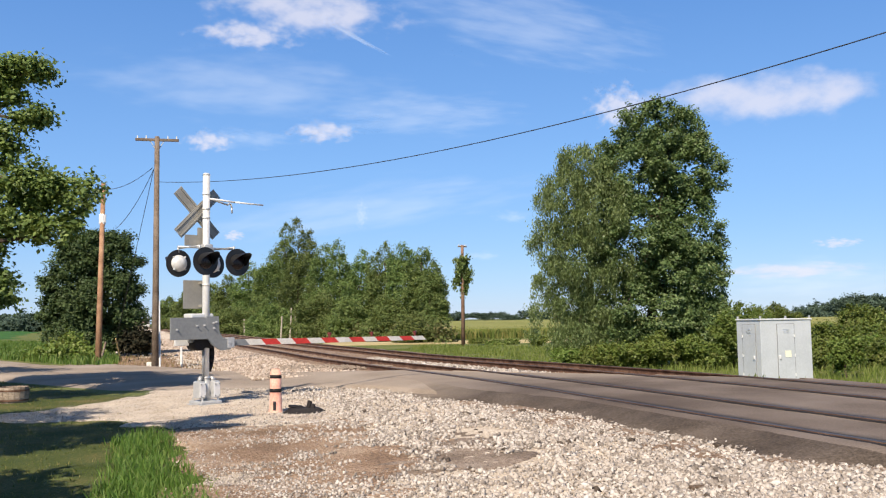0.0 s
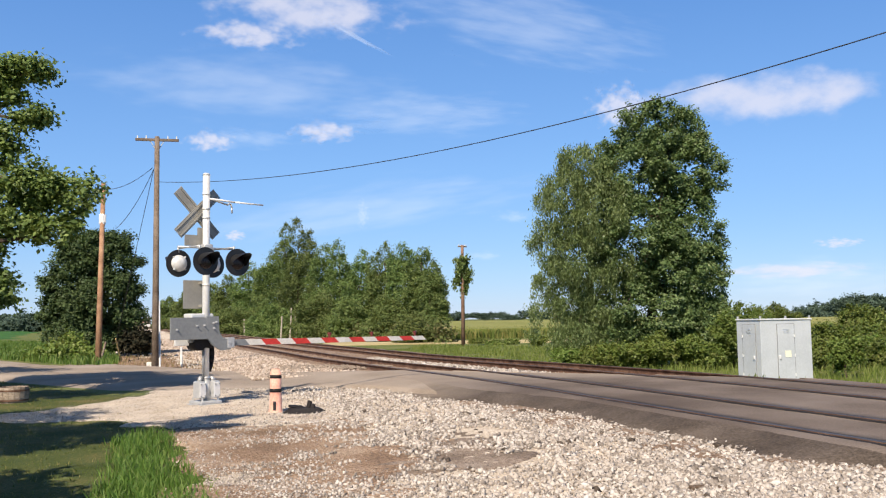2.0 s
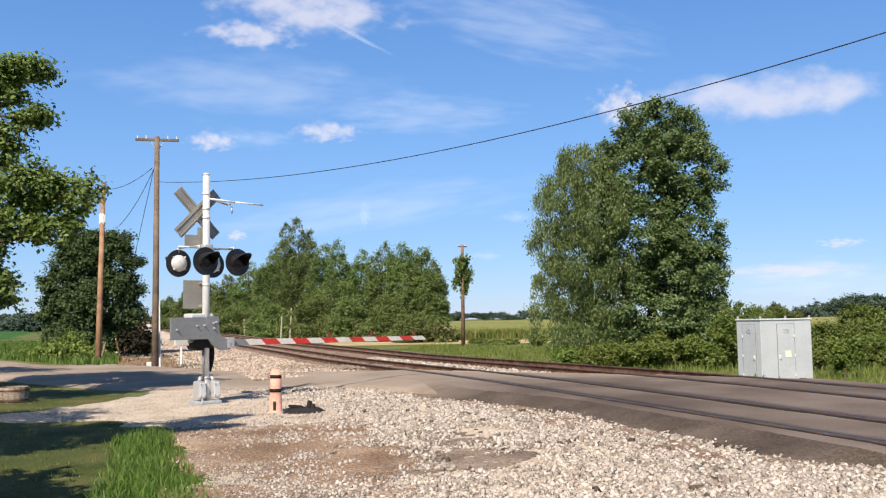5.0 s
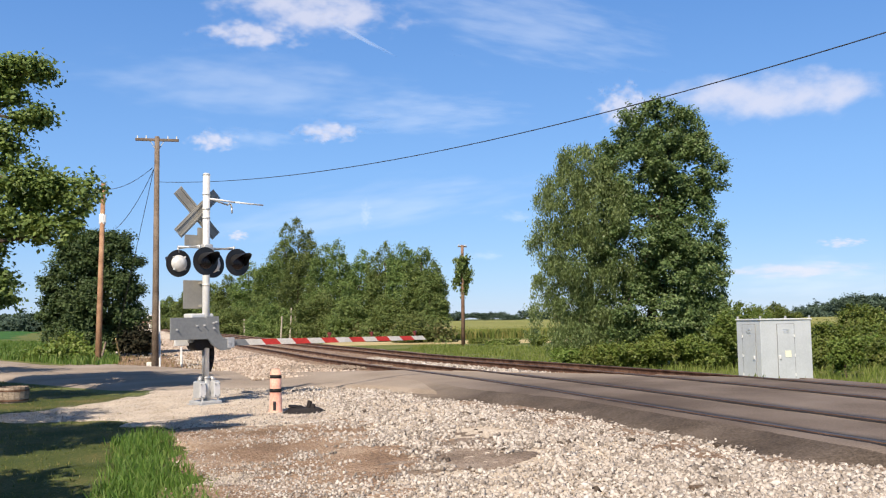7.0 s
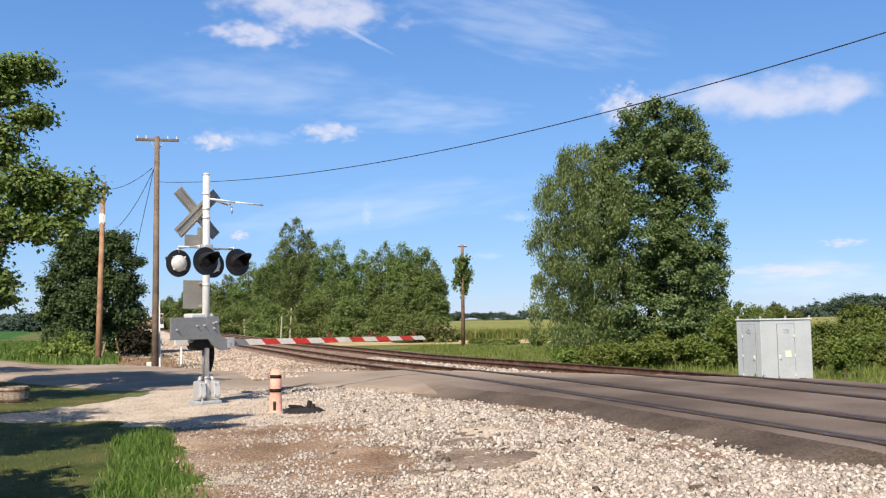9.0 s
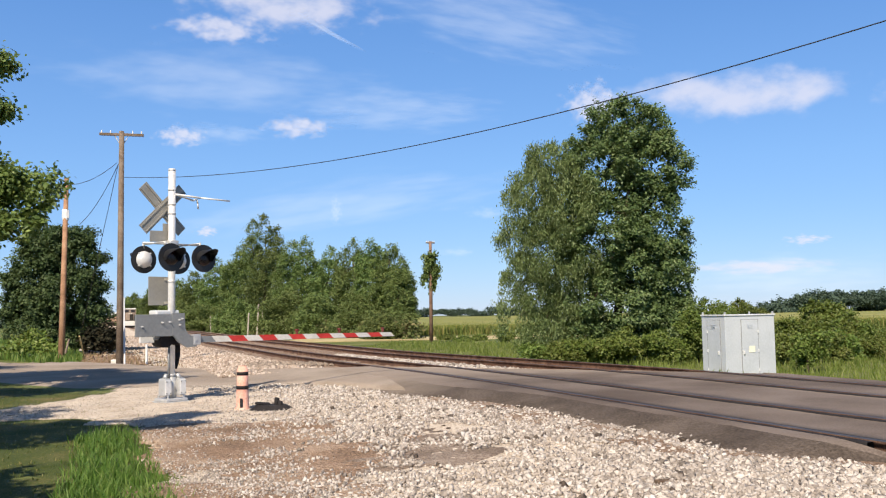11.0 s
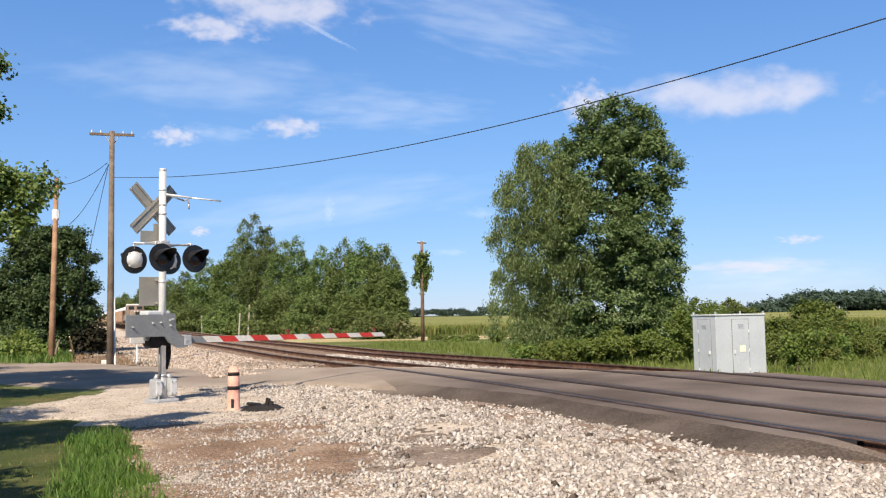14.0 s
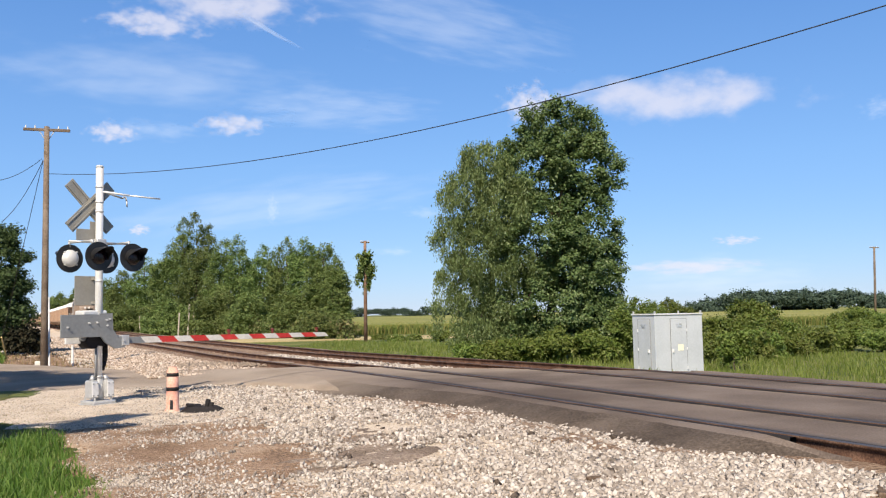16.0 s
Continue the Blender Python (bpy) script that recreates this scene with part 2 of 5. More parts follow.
def ground_z(x, y):
    s, d = UX * x + UY * y, NX * x + NY * y
    d = d - bend(s)
    tf = rail_z(s) - 0.2
    nb = -0.2 * smooth_step(24, 40, s)
    near = nb + (tf - nb) * smooth_step(2.2, 5.7, d)
    far = tf + (-0.65 - tf) * smooth_step(13.4, 16.5, d)
    return np.where(d < 9, near, far)


def gz(x, y):
    return float(ground_z(np.float64(x), np.float64(y)))


def T(s, d, z=0.0):
    return Vector((UX * s + NX * d, UY * s + NY * d, z))


def grid_sheet(name, xs, ys, material, lift=0.0, bumps=0.0):
    X, Y = np.meshgrid(xs, ys)
    Z = ground_z(X, Y) + lift
    if bumps:
        Z = Z + np.random.RandomState(3).normal(0, bumps, Z.shape)
    v = np.stack([X, Y, Z], -1).reshape(-1, 3)
    w = len(xs)
    i = np.arange(len(ys) - 1)[:, None] * w + np.arange(w - 1)[None]
    fc = np.stack([i, i + 1, i + w + 1, i + w], -1).reshape(-1, 4)
    return mesh_np(name, v, fc, material, smooth=True)


def inside(poly, x, y):
    """Which of the points lie in the polygon."""
    r = np.zeros(np.shape(x), bool)
    for (x1, y1), (x2, y2) in zip(poly, poly[1:] + poly[:1]):
        hit = ((y1 > y) != (y2 > y)) & (x < (x2 - x1) * (y - y1) / (y2 - y1 + 1e-12) + x1)
        r ^= hit
    return r


def patch_sheet(name, poly, material, lift, step=0.25, ragged=0.25, seed=1):
    """A thin layer draped on the ground inside an outline with a ragged rim."""
    px, py = [p[0] for p in poly], [p[1] for p in poly]
    xs, ys = np.arange(min(px) - 1, max(px) + 1, step), np.arange(min(py) - 1, max(py) + 1, step)
    X, Y = np.meshgrid(xs, ys)
    rs = np.random.RandomState(seed)
    jx = X + rs.uniform(-0.35, 0.35, X.shape) * step
    jy = Y + rs.uniform(-0.35, 0.35, X.shape) * step
    wob = np.array([noise.noise((a * 0.9, b * 0.9, seed)) for a, b in zip(jx.ravel(), jy.ravel())]).reshape(X.shape)
    inn = inside([tuple(p[:2]) for p in poly], jx + wob * ragged, jy + wob * ragged)
    Z = ground_z(jx, jy) + np.where(inn, lift, -0.04) + np.where(inn, rs.normal(0, 0.006, X.shape), 0)
    w = len(xs)
    i = np.arange(len(ys) - 1)[:, None] * w + np.arange(w - 1)[None]
    fc = np.stack([i, i + 1, i + w + 1, i + w], -1).reshape(-1, 4)
    keep = inn.ravel()[fc].any(1)
    return mesh_np(name, np.stack([jx, jy, Z], -1).reshape(-1, 3), fc[keep], material, smooth=True)


def spaced(lo, hi, fine, coarse_to, grow=1.25):
    v = list(np.arange(lo, hi + 1e-6, fine))
    st, a, b = fine, lo, hi
    while b < coarse_to:
        st *= grow
        a -= st
        b += st
        v = [a] + v + [b]
    return np.array(v)


tagged(grid_sheet("ground", spaced(-30, 24, 0.75, 4000), spaced(2, 60, 0.75, 4000), M_FIELD), "green grassland sheet reaching to the horizon", "ground", kind="structure")
LAWN = [(-3.94, 8.22, -0.00)[:2], (-12.35, 23.79, -0.01)[:2], (-13.56, 28.11, -0.08)[:2], (-9.44, 23.08, -0.00)[:2], (-7.42, 20.64, -0.00)[:2], (-6.46, 20.78, -0.00)[:2], (-3.74, 13.37, -0.00)[:2], (-2.40, 8.57, -0.00)[:2]]
LAWN = [(-14.0, 3.0), (-16.0, 22.0)] + [p[:2] for p in LAWN[2:]] + [(-2.5, 3.0)]
tagged(patch_sheet("lawn", LAWN, M_LAWN, 0.012, 0.3), "short mown lawn beside the crossing", "lawn", kind="structure")

# the road: far and near edges from the field side to the crossing
FAR = [(-60, 92), (-32.67, 58.68, -0.20), (-23.68, 49.02, -0.20), (-17.59, 41.73, -0.20), (-13.58, 37.71, -0.20), (-11.28, 35.55, -0.19), (-7.36, 30.98, -0.09), (-3.75, 26.93, 0.02), T(24.3, 6.45), T(23.6, 6.6)]
NEAR = [(-64, 84), (-21.85, 39.26, -0.20), (-13.56, 28.11, -0.08), (-9.61, 23.50, -0.01), (-7.93, 22.05, -0.00), (-6.83, 21.98, -0.00), (-4.61, 21.67, 0.00), (-2.40, 20.89, 0.06), T(18.5, 4.9), T(16.0, 5.25)]


def resample(pts, n):
    p = np.array([[q[0], q[1]] for q in pts], float)
    k = np.r_[0, np.cumsum(np.hypot(*np.diff(p, axis=0).T))]
    t = np.linspace(0, k[-1], n)
    return np.stack([np.interp(t, k, p[:, 0]), np.interp(t, k, p[:, 1])], -1)


def road_z(x, y):
    s, d = UX * x + UY * y, NX * x + NY * y
    return np.maximum(ground_z(x, y) + 0.03, np.where(s < 40, 0.03 + (rail_z(s) - 0.03) * smooth_step(2.6, 6.6, d), -9))


def road():
    f_, n_ = resample(FAR, 90), resample(NEAR, 90)
    # even out the ends so that the strip does not fold
    k = np.r_[np.linspace(0, 0.94, 12), 1.0]
    P = f_[:, None] * (1 - k)[None, :, None] + n_[:, None] * k[None, :, None]
    rs = np.random.RandomState(5)
    P[:, 0] += rs.normal(0, 0.05, (90, 2))
    P[:, -1] += rs.normal(0, 0.07, (90, 2))
    Z = road_z(P[..., 0], P[..., 1])
    Z[:, 0] -= 0.05
    Z[:, -1] = ground_z(P[:, -1, 0], P[:, -1, 1]) - 0.03
    v = np.concatenate([P, Z[..., None]], -1).reshape(-1, 3)
    i = np.arange(89)[:, None] * 13 + np.arange(12)[None]
    fc = np.stack([i, i + 1, i + 14, i + 13], -1).reshape(-1, 4)
    return mesh_np("road", v, fc, M_ROAD, smooth=True)


tagged(road(), "worn grey country road with patchy tar", "road", kind="structure")

GRAVEL = [p[:2] for p in [(-8.58, 16.17, -0.00), (-7.97, 16.55, -0.00), (-6.89, 19.16, -0.00), (-6.82, 22.17, -0.00), (-4.70, 22.06, -0.00), (-2.42, 21.06, 0.07), (-1.15, 19.22, 0.10), (-0.09, 17.07, 0.12), (1.43, 14.48, 0.13), T(12.0, 6.3), T(9.0, 6.5), T(6.0, 6.6), T(0, 6.6), T(-6, 6.0), (0.0, 1.0), (-1.47, 6.22, -0.00), (-2.08, 8.33, -0.00), (-3.32, 11.63, -0.00), (-4.21, 14.10, -0.00), (-5.46, 15.20, -0.00), (-8.07, 15.22, -0.00)]]
tagged(patch_sheet("gravel_apron", GRAVEL, M_LIME, 0.03, 0.18, 0.5, 4), "pale crushed limestone spread beside the crossing", "gravel", kind="structure")
DIRT = [p[:2] for p in [(-4.08, 13.81, -0.00), (-3.09, 14.09, -0.00), (-1.64, 14.22, 0.01), (-0.37, 12.29, 0.04), (-0.13, 10.44, 0.02), (-0.50, 9.03, -0.00), (-0.75, 8.22, -0.00), (-0.79, 6.80, -0.00), (-1.62, 6.84, -0.00), (-2.13, 8.34, -0.00), (-3.18, 11.14, -0.00)]]
tagged(patch_sheet("dirt_patch", DIRT, M_DIRT, 0.045, 0.15, 0.9, 7), "bare brown dirt mixed with scattered stones", "dirt", kind="structure")
M_SOIL = mat("grey brown soil", [(0.13, 0.10, 0.08), (0.22, 0.17, 0.135), (0.34, 0.28, 0.23)], 0.95, scale=1.6, fine=26, bump=1.0, depth=0.05)
SOIL = [(-0.7, 9.5), (0.3, 9.2), (1.0, 10.0), (1.25, 11.4), (0.6, 12.6), (-0.3, 12.9), (-0.6, 11.2)]
tagged(patch_sheet("soil_patch", SOIL, M_SOIL, 0.041, 0.15, 0.9, 19), "grey-brown soil showing through the gravel", "dirt", kind="structure")


def track_bed():
    S = np.r_[np.arange(-40, 60, 0.5), np.arange(60, 140, 2), np.arange(140, 1300, 20)]
    D = np.r_[np.arange(4.6, 14.6, 0.25)]
    C = D[None] + bend(S)[:, None]
    X, Y = UX * S[:, None] + NX * C, UY * S[:, None] + NY * C
    rs = np.random.RandomState(8)
    Z = ground_z(X, Y) + np.where((D > 5.2) & (D < 14.0), 0.045, -0.05)[None] + rs.normal(0, 0.012, X.shape)
    w = len(D)
    i = np.arange(len(S) - 1)[:, None] * w + np.arange(w - 1)[None]
    return mesh_np("track_bed", np.stack([X, Y, Z], -1).reshape(-1, 3), np.stack([i, i + 1, i + w + 1, i + w], -1).reshape(-1, 4), M_BALLAST, smooth=True)


tagged(track_bed(), "rust dusted stone ballast under two tracks", "ballast", kind="structure")
tagged(patch_sheet("ballast_bank", [tuple(p) for p in [(-9.93, 35.41, -0.18)[:2], (-7.48, 31.48, -0.10)[:2], (-3.80, 27.25, 0.02)[:2], (-2.36, 27.97, 0.02)[:2], T(25.2, 6.2)[:2], T(45, 6.0)[:2], T(110, 6.0)[:2], T(330, 6.0)[:2], T(330, -1.0)[:2], T(110, -2.5)[:2], T(64, -1.6)[:2], T(50, 0.2)[:2], (-15.50, 51.85, -0.20)[:2]]], M_LIME, 0.05, 0.35, 0.4, 9), "pale limestone ballast shoulder beside the track", "ballast", kind="structure")

# ---- rails ----
RAILS = [7.0, 8.435, 10.64, 12.075]


def rail(d, index):
    S = np.r_[np.arange(-30, 80, 2.0), np.arange(80, 1300, 20)]
    prof = [(-0.07, -0.178), (-0.07, -0.165), (-0.012, -0.14), (-0.012, -0.045), (-0.037, -0.03), (-0.037, -0.004), (-0.03, 0.0),
            (0.03, 0.0), (0.037, -0.004), (0.037, -0.03), (0.012, -0.045), (0.012, -0.14), (0.07, -0.165), (0.07, -0.178)]
    prof = np.array(prof)
    n = len(prof)
    zz = rail_z(S)
    C = d + prof[None, :, 0] + bend(S)[:, None]
    X = UX * S[:, None] + NX * C
    Y = UY * S[:, None] + NY * C
    Z = zz[:, None] + prof[None, :, 1]
    i = np.arange(len(S) - 1)[:, None] * n + np.arange(n - 1)[None]
    ob = mesh_np("rail", np.stack([X, Y, Z], -1).reshape(-1, 3), np.stack([i, i + 1, i + n + 1, i + n], -1).reshape(-1, 4), M_RUST)
    ob.data.materials.append(M_RAILTOP)
    pi = np.tile(np.arange(n - 1), len(S) - 1)
    ob.data.polygons.foreach_set("material_index", np.where((pi >= 5) & (pi <= 7), 1, 0).astype(np.int32))
    return ob


for k, d in enumerate(RAILS):
    tagged(rail(d, k), "long steel rail, rusty web and dull worn head", "rail", "rails of the two tracks")


def left_end(d):
    return 24.0 - 1.54 * (d - 7.0)


def pavement(d0, d1, s0, slot0, slot1, name="asphalt_panel"):
    """Asphalt between two lines along the track, with a dark flangeway lip on either side."""
    n, k = 40, 7
    t = np.linspace(0, 1, n)
    D = np.linspace(d0, d1, k)
    rs = np.random.RandomState(int(d0 * 10))
    S = s0 + (left_end(D)[None] - s0) * t[:, None]
    S[-1] += rs.uniform(-0.5, 0.3, k)
    Z = rail_z(S) - 0.012 + rs.normal(0, 0.0025, S.shape)
    Z[:, 0] -= 0.012 * slot0
    Z[:, -1] -= 0.012 * slot1
    X, Y = UX * S + NX * D[None], UY * S + NY * D[None]
    top = np.stack([X, Y, Z], -1).reshape(-1, 3)
    low = top - np.array([0, 0, 0.16])
    i = np.arange(n - 1)[:, None] * k + np.arange(k - 1)[None]
    f1 = np.stack([i, i + 1, i + k + 1, i + k], -1).reshape(-1, 4)
    rim = list(range(k)) + [r * k + k - 1 for r in range(1, n)] + [n * k - 1 - c for c in range(1, k)] + [r * k for r in range(n - 2, 0, -1)]
    N = n * k
    f2 = np.array([[a, b, b + N, a + N] for a, b in zip(rim, rim[1:] + rim[:1])])
    return mesh_np(name, np.r_[top, low], np.r_[f1, f2], M_ASPH)


crossing = empty("crossing_pavement")
tagged(crossing, "dark asphalt crossing surface with grooves along the rails", "pavement", kind="structure")
for d0, d1, s0 in ((7.14, 8.29, -12), (8.55, 10.51, -12), (10.77, 11.93, -12), (12.19, 12.95, -12)):
    pavement(d0, d1, s0, 1, 1).parent = crossing


def flange_strip(d0, d1, s0):
    """Black filler lying low between rail and asphalt."""
    S = np.linspace(s0, float(left_end(d0)), 30)
    D = np.array([d0, d0 + 0.004, d1 - 0.004, d1])
    X, Y = UX * S[:, None] + NX * D[None], UY * S[:, None] + NY * D[None]
    Z = rail_z(S)[:, None] - np.array([0.12, 0.013, 0.013, 0.12])[None]
    i = np.arange(29)[:, None] * 4 + np.arange(3)[None]
    return mesh_np("flangeway_filler", np.stack([X, Y, Z], -1).reshape(-1, 3), np.stack([i, i + 1, i + 5, i + 4], -1).reshape(-1, 4), M_RUBBER, crossing)


for d in RAILS:
    flange_strip(d - 0.128, d - 0.04, 6.9 if d < 7.1 else -12)
    flange_strip(d + 0.04, d + 0.138, -12)


def shoulder():
    """The outer asphalt strip by the near rail, with its broken sloping edge."""
    S = np.linspace(6.15, 24.2, 90)
    rs = np.random.RandomState(12)
    wob = np.array([noise.noise((s * 0.6, 0, 5)) + 0.3 * noise.noise((s * 2.1, 3, 5)) for s in S])
    end = smooth_step(6.5, 7.5, S)
    ent = smooth_step(12.5, 17.0, S)
    out = 6.85 - (0.25 + 0.06 * wob) * end - ent * 0.75
    low = 6.93 - (0.35 + 0.60 * end + 0.16 * wob) - ent * 1.0
    cols = [np.full_like(S, 6.868), (6.868 + out) / 2, out, out * 0.5 + low * 0.5 + 0.05, low, low - 0.1]
    drop = [0.012, 0.012, 0.02, 0.085, 0.17, 0.3]
    D = np.stack(cols, 1)
    X, Y = UX * S[:, None] + NX * D, UY * S[:, None] + NY * D
    Z = rail_z(S)[:, None] - np.array(drop)[None] + rs.normal(0, 0.006, D.shape) * np.array([0, 0.3, 0.6, 1.5, 1.5, 1])[None]
    Z -= (1 - smooth_step(6.15, 7.4, S))[:, None] * np.array([0.10, 0.14, 0.16, 0.12, 0.06, 0])[None]
    i = np.arange(89)[:, None] * 6 + np.arange(5)[None]
    fc = np.stack([i, i + 1, i + 7, i + 6], -1).reshape(-1, 4)
    ob = mesh_np("asphalt_shoulder", np.stack([X, Y, Z], -1).reshape(-1, 3), fc, M_ASPHD, crossing, True)
    ob.data.materials.append(M_ASPH)
    ob.data.polygons.foreach_set("material_index", np.tile([1, 1, 0, 0, 0], 89).astype(np.int32))
    return ob


shoulder()

# ties of both tracks where they lie open
tie_bm = B()
box(tie_bm, (2.6, 0.23, 0.18), bevel=0.012)
tie_me = bpy.data.meshes.new("tie")
tie_bm.to_mesh(tie_me)
tie_bm.free()
tie_me.materials.append(M_TIE)
for mid in (7.717, 11.357):
    track = empty("track_ties")
    tagged(track, "weathered wooden ties under the rails", "railway ties", kind="structure")
    for lo, hi in ((left_end(mid) + 0.3, 70.0), (0.0, 6.4)):
        s = lo
        while s < hi:
            if not (lo == 0.0 and mid > 8):
                t_ = new("tie", tie_me)
                t_.parent = track
                t_.matrix_basis = Matrix.Translation(T(s, mid + random.uniform(-0.05, 0.05), rail_z(s) - 0.178 - 0.085)) @ pose(0, 0, 0, 0, 0, 18.5 + random.uniform(-1, 1))
            s += 0.52


# ---- foliage ----
def leaves(name, blobs, count, size, material, parent=None, seed=1, droop=0.0, shell=0.55, long=1.6, clump=0.0, spray=14, reach=1.0, lobes=11, core=0.74):
    """A crown of many small leaves in sprays set about the blobs (x, y, z, rx, ry, rz)."""
    rs = np.random.RandomState(seed)
    bl = np.array(blobs, float)
    # smaller lobes on each blob break up its outline
    kids = []
    for b_ in bl:
        for _ in range(lobes):
            d_ = rs.normal(size=3)
            d_ /= np.linalg.norm(d_)
            f_ = rs.uniform(0.2, 0.38)
            kids.append(np.r_[b_[:3] + d_ * b_[3:] * rs.uniform(0.55, 0.86), b_[3:] * f_])
    bl = np.r_[bl * np.array([1, 1, 1, core, core, core]), np.array(kids)]
    wts = (bl[:, 3] * bl[:, 4] + bl[:, 4] * bl[:, 5] + bl[:, 3] * bl[:, 5])
    m = max(4, count // spray)
    pick = rs.choice(len(bl), m, p=wts / wts.sum())
    v = rs.normal(size=(m, 3))
    v /= np.linalg.norm(v, axis=1)[:, None]
    rad = shell + (1.06 - shell) * rs.uniform(size=(m, 1)) ** 0.7
    cen = bl[pick, :3] + v * rad * bl[pick, 3:]
    axis = v * np.array([1, 1, 0.5]) + rs.normal(scale=0.45, size=(m, 3)) + np.array([0, 0, 0.35 - 2.2 * droop])
    axis /= np.linalg.norm(axis, axis=1)[:, None]
    idx = rs.randint(m, size=count)
    ln_ = size * 5.0 * reach * rs.uniform(0.5, 1.3, m)
    c = cen[idx] + axis[idx] * (rs.uniform(-0.5, 0.7, count) * ln_[idx])[:, None] + rs.normal(scale=size * 1.0 * reach, size=(count, 3))
    nrm = v[idx] * 0.7 + rs.normal(scale=0.6, size=(count, 3)) + np.array([0, 0, 0.6])
    nrm /= np.linalg.norm(nrm, axis=1)[:, None]
    a = np.cross(nrm, rs.normal(size=(count, 3)) + axis[idx] * 1.2)
    a /= np.linalg.norm(a, axis=1)[:, None] + 1e-9
    b = np.cross(nrm, a)
    if droop:
        b = b * (1 - droop) + np.array([0, 0, -1.0]) * droop
    sz = size * rs.uniform(0.55, 1.3, (count, 1))
    w, ln = a * sz * 0.5, b * sz * long * 0.5
    fold = nrm * sz * 0.15
    q = np.stack([c - ln, c + w + fold, c + ln, c - w + fold], 1).reshape(-1, 3)
    i = np.arange(count)[:, None] * 4
    return mesh_np(name, q, i + np.array([[0, 1, 2, 3]]), material, parent)


def crown(name, blobs, count, size, material, parent=None, seed=1, clump=0.55, per=320, long=1.5, hang=0.0, rise=0.5, inner=0.22, twigs=9, flat=0.75, fill=0.12, even=1.0, single=False):
    """A crown of leaf tufts: clumps of twigs set over the blobs (x, y, z, rx, ry, rz), leaves along the twigs, gaps between."""
    rs = np.random.RandomState(seed)
    bl = np.array(blobs, float)
    n = max(8, count // per)
    m = n * 5
    wts = bl[:, 3] * bl[:, 4] + bl[:, 4] * bl[:, 5] + bl[:, 3] * bl[:, 5]
    wts = wts ** even
    pick = rs.choice(len(bl), m, p=wts / wts.sum())
    v = rs.normal(size=(m, 3))
    v /= np.linalg.norm(v, axis=1)[:, None]
    R = bl[pick, 3:] * 1.05
    cen = bl[pick, :3] + v * rs.uniform(0.3, 1.0, (m, 1)) ** 0.5 * np.maximum(R - 0.6 * clump, R * 0.45)
    q = (cen[:, None] - bl[None, :, :3]) / (bl[None, :, 3:] * 1.05)
    deep = np.sqrt((q * q).sum(-1)).min(1)
    keep = rs.uniform(size=m) < np.clip((deep - 0.35) / 0.4, inner, 1)
    cen, v = cen[keep][:n], v[keep][:n]
    n = len(cen)
    out = v * np.array([1, 1, 0.6]) + np.array([0, 0, rise])
    out /= np.linalg.norm(out, axis=1)[:, None]
    r = clump * rs.uniform(0.5, 1.35, n)
    tw = rs.normal(size=(n, twigs, 3)) * np.array([1, 1, 0.8]) + out[:, None] * 1.0
    tw /= np.linalg.norm(tw, axis=2)[:, :, None]
    reach = rs.uniform(0.6, 1.25, (n, twigs))
    idx, k = rs.randint(n, size=count), rs.randint(twigs, size=count)
    d = tw[idx, k]
    along = rs.uniform(0.1, 1.0, count) ** 0.65
    pos = cen[idx] + d * (along * reach[idx, k] * r[idx])[:, None] * np.array([1, 1, flat])
    pos += rs.normal(size=(count, 3)) * np.minimum(size * 1.1, r[idx] * 0.3)[:, None]
    if hang:
        fall = rs.uniform(0.2, 1.0, (n, twigs)) * hang
        u = rs.uniform(0, 1, count)
        pos += (v[idx] * np.array([1, 1, 0]) * 0.25 * hang) * np.sqrt(u)[:, None]
        pos[:, 2] -= u ** 1.5 * fall[idx, k]
    # leaves deeper in close the view through the crown
    back = int(count * fill)
    if back:
        pk = rs.choice(len(bl), back, p=wts / wts.sum())
        u3 = rs.normal(size=(back, 3))
        u3 /= np.linalg.norm(u3, axis=1)[:, None]
        pos[:back] = bl[pk, :3] + u3 * bl[pk, 3:] * rs.uniform(0.45, 0.8, (back, 1))
    nrm = d * 0.55 + rs.normal(scale=0.5, size=(count, 3)) + np.array([0, 0, 0.55])
    nrm /= np.linalg.norm(nrm, axis=1)[:, None]
    a = np.cross(nrm, rs.normal(size=(count, 3)) + d * 1.2)
    a /= np.linalg.norm(a, axis=1)[:, None] + 1e-9
    b = np.cross(nrm, a)
    if hang:
        b = b * 0.35 + np.array([0, 0, -0.65])
    sz = size * rs.uniform(0.55, 1.3, (count, 1))
    sz[:back] *= 1.2
    w, ln = a * sz * 0.5, b * sz * long * 0.5
    fold = nrm * sz * 0.15
    if single:
        p = np.stack([pos - ln, pos + ln * 0.6 + w * 1.2, pos + ln * 0.6 - w * 1.2], 1).reshape(-1, 3)
        return mesh_np(name, p, np.arange(count)[:, None] * 3 + np.array([[0, 1, 2]]), material, parent)
    p = np.stack([pos - ln, pos + w + fold, pos + ln, pos - w + fold], 1).reshape(-1, 3)
    i = np.arange(count)[:, None] * 4
    return mesh_np(name, p, i + np.array([[0, 1, 2, 3]]), material, parent)


def limb(bm, a, b, r1, r2, bend=0.12, seg=8, seed=0):
    rs = np.random.RandomState(seed)
    a, b = Vector(a), Vector(b)
    side = Vector(rs.normal(size=3)) * (b - a).length * bend
    prev = a
    for k in range(1, 5):
        t = k / 4
        p = a.lerp(b, t) + side * math.sin(math.pi * t)
        rod(bm, prev, p, r1 + (r2 - r1) * (t - 0.25), r1 + (r2 - r1) * t, seg)
        prev = p


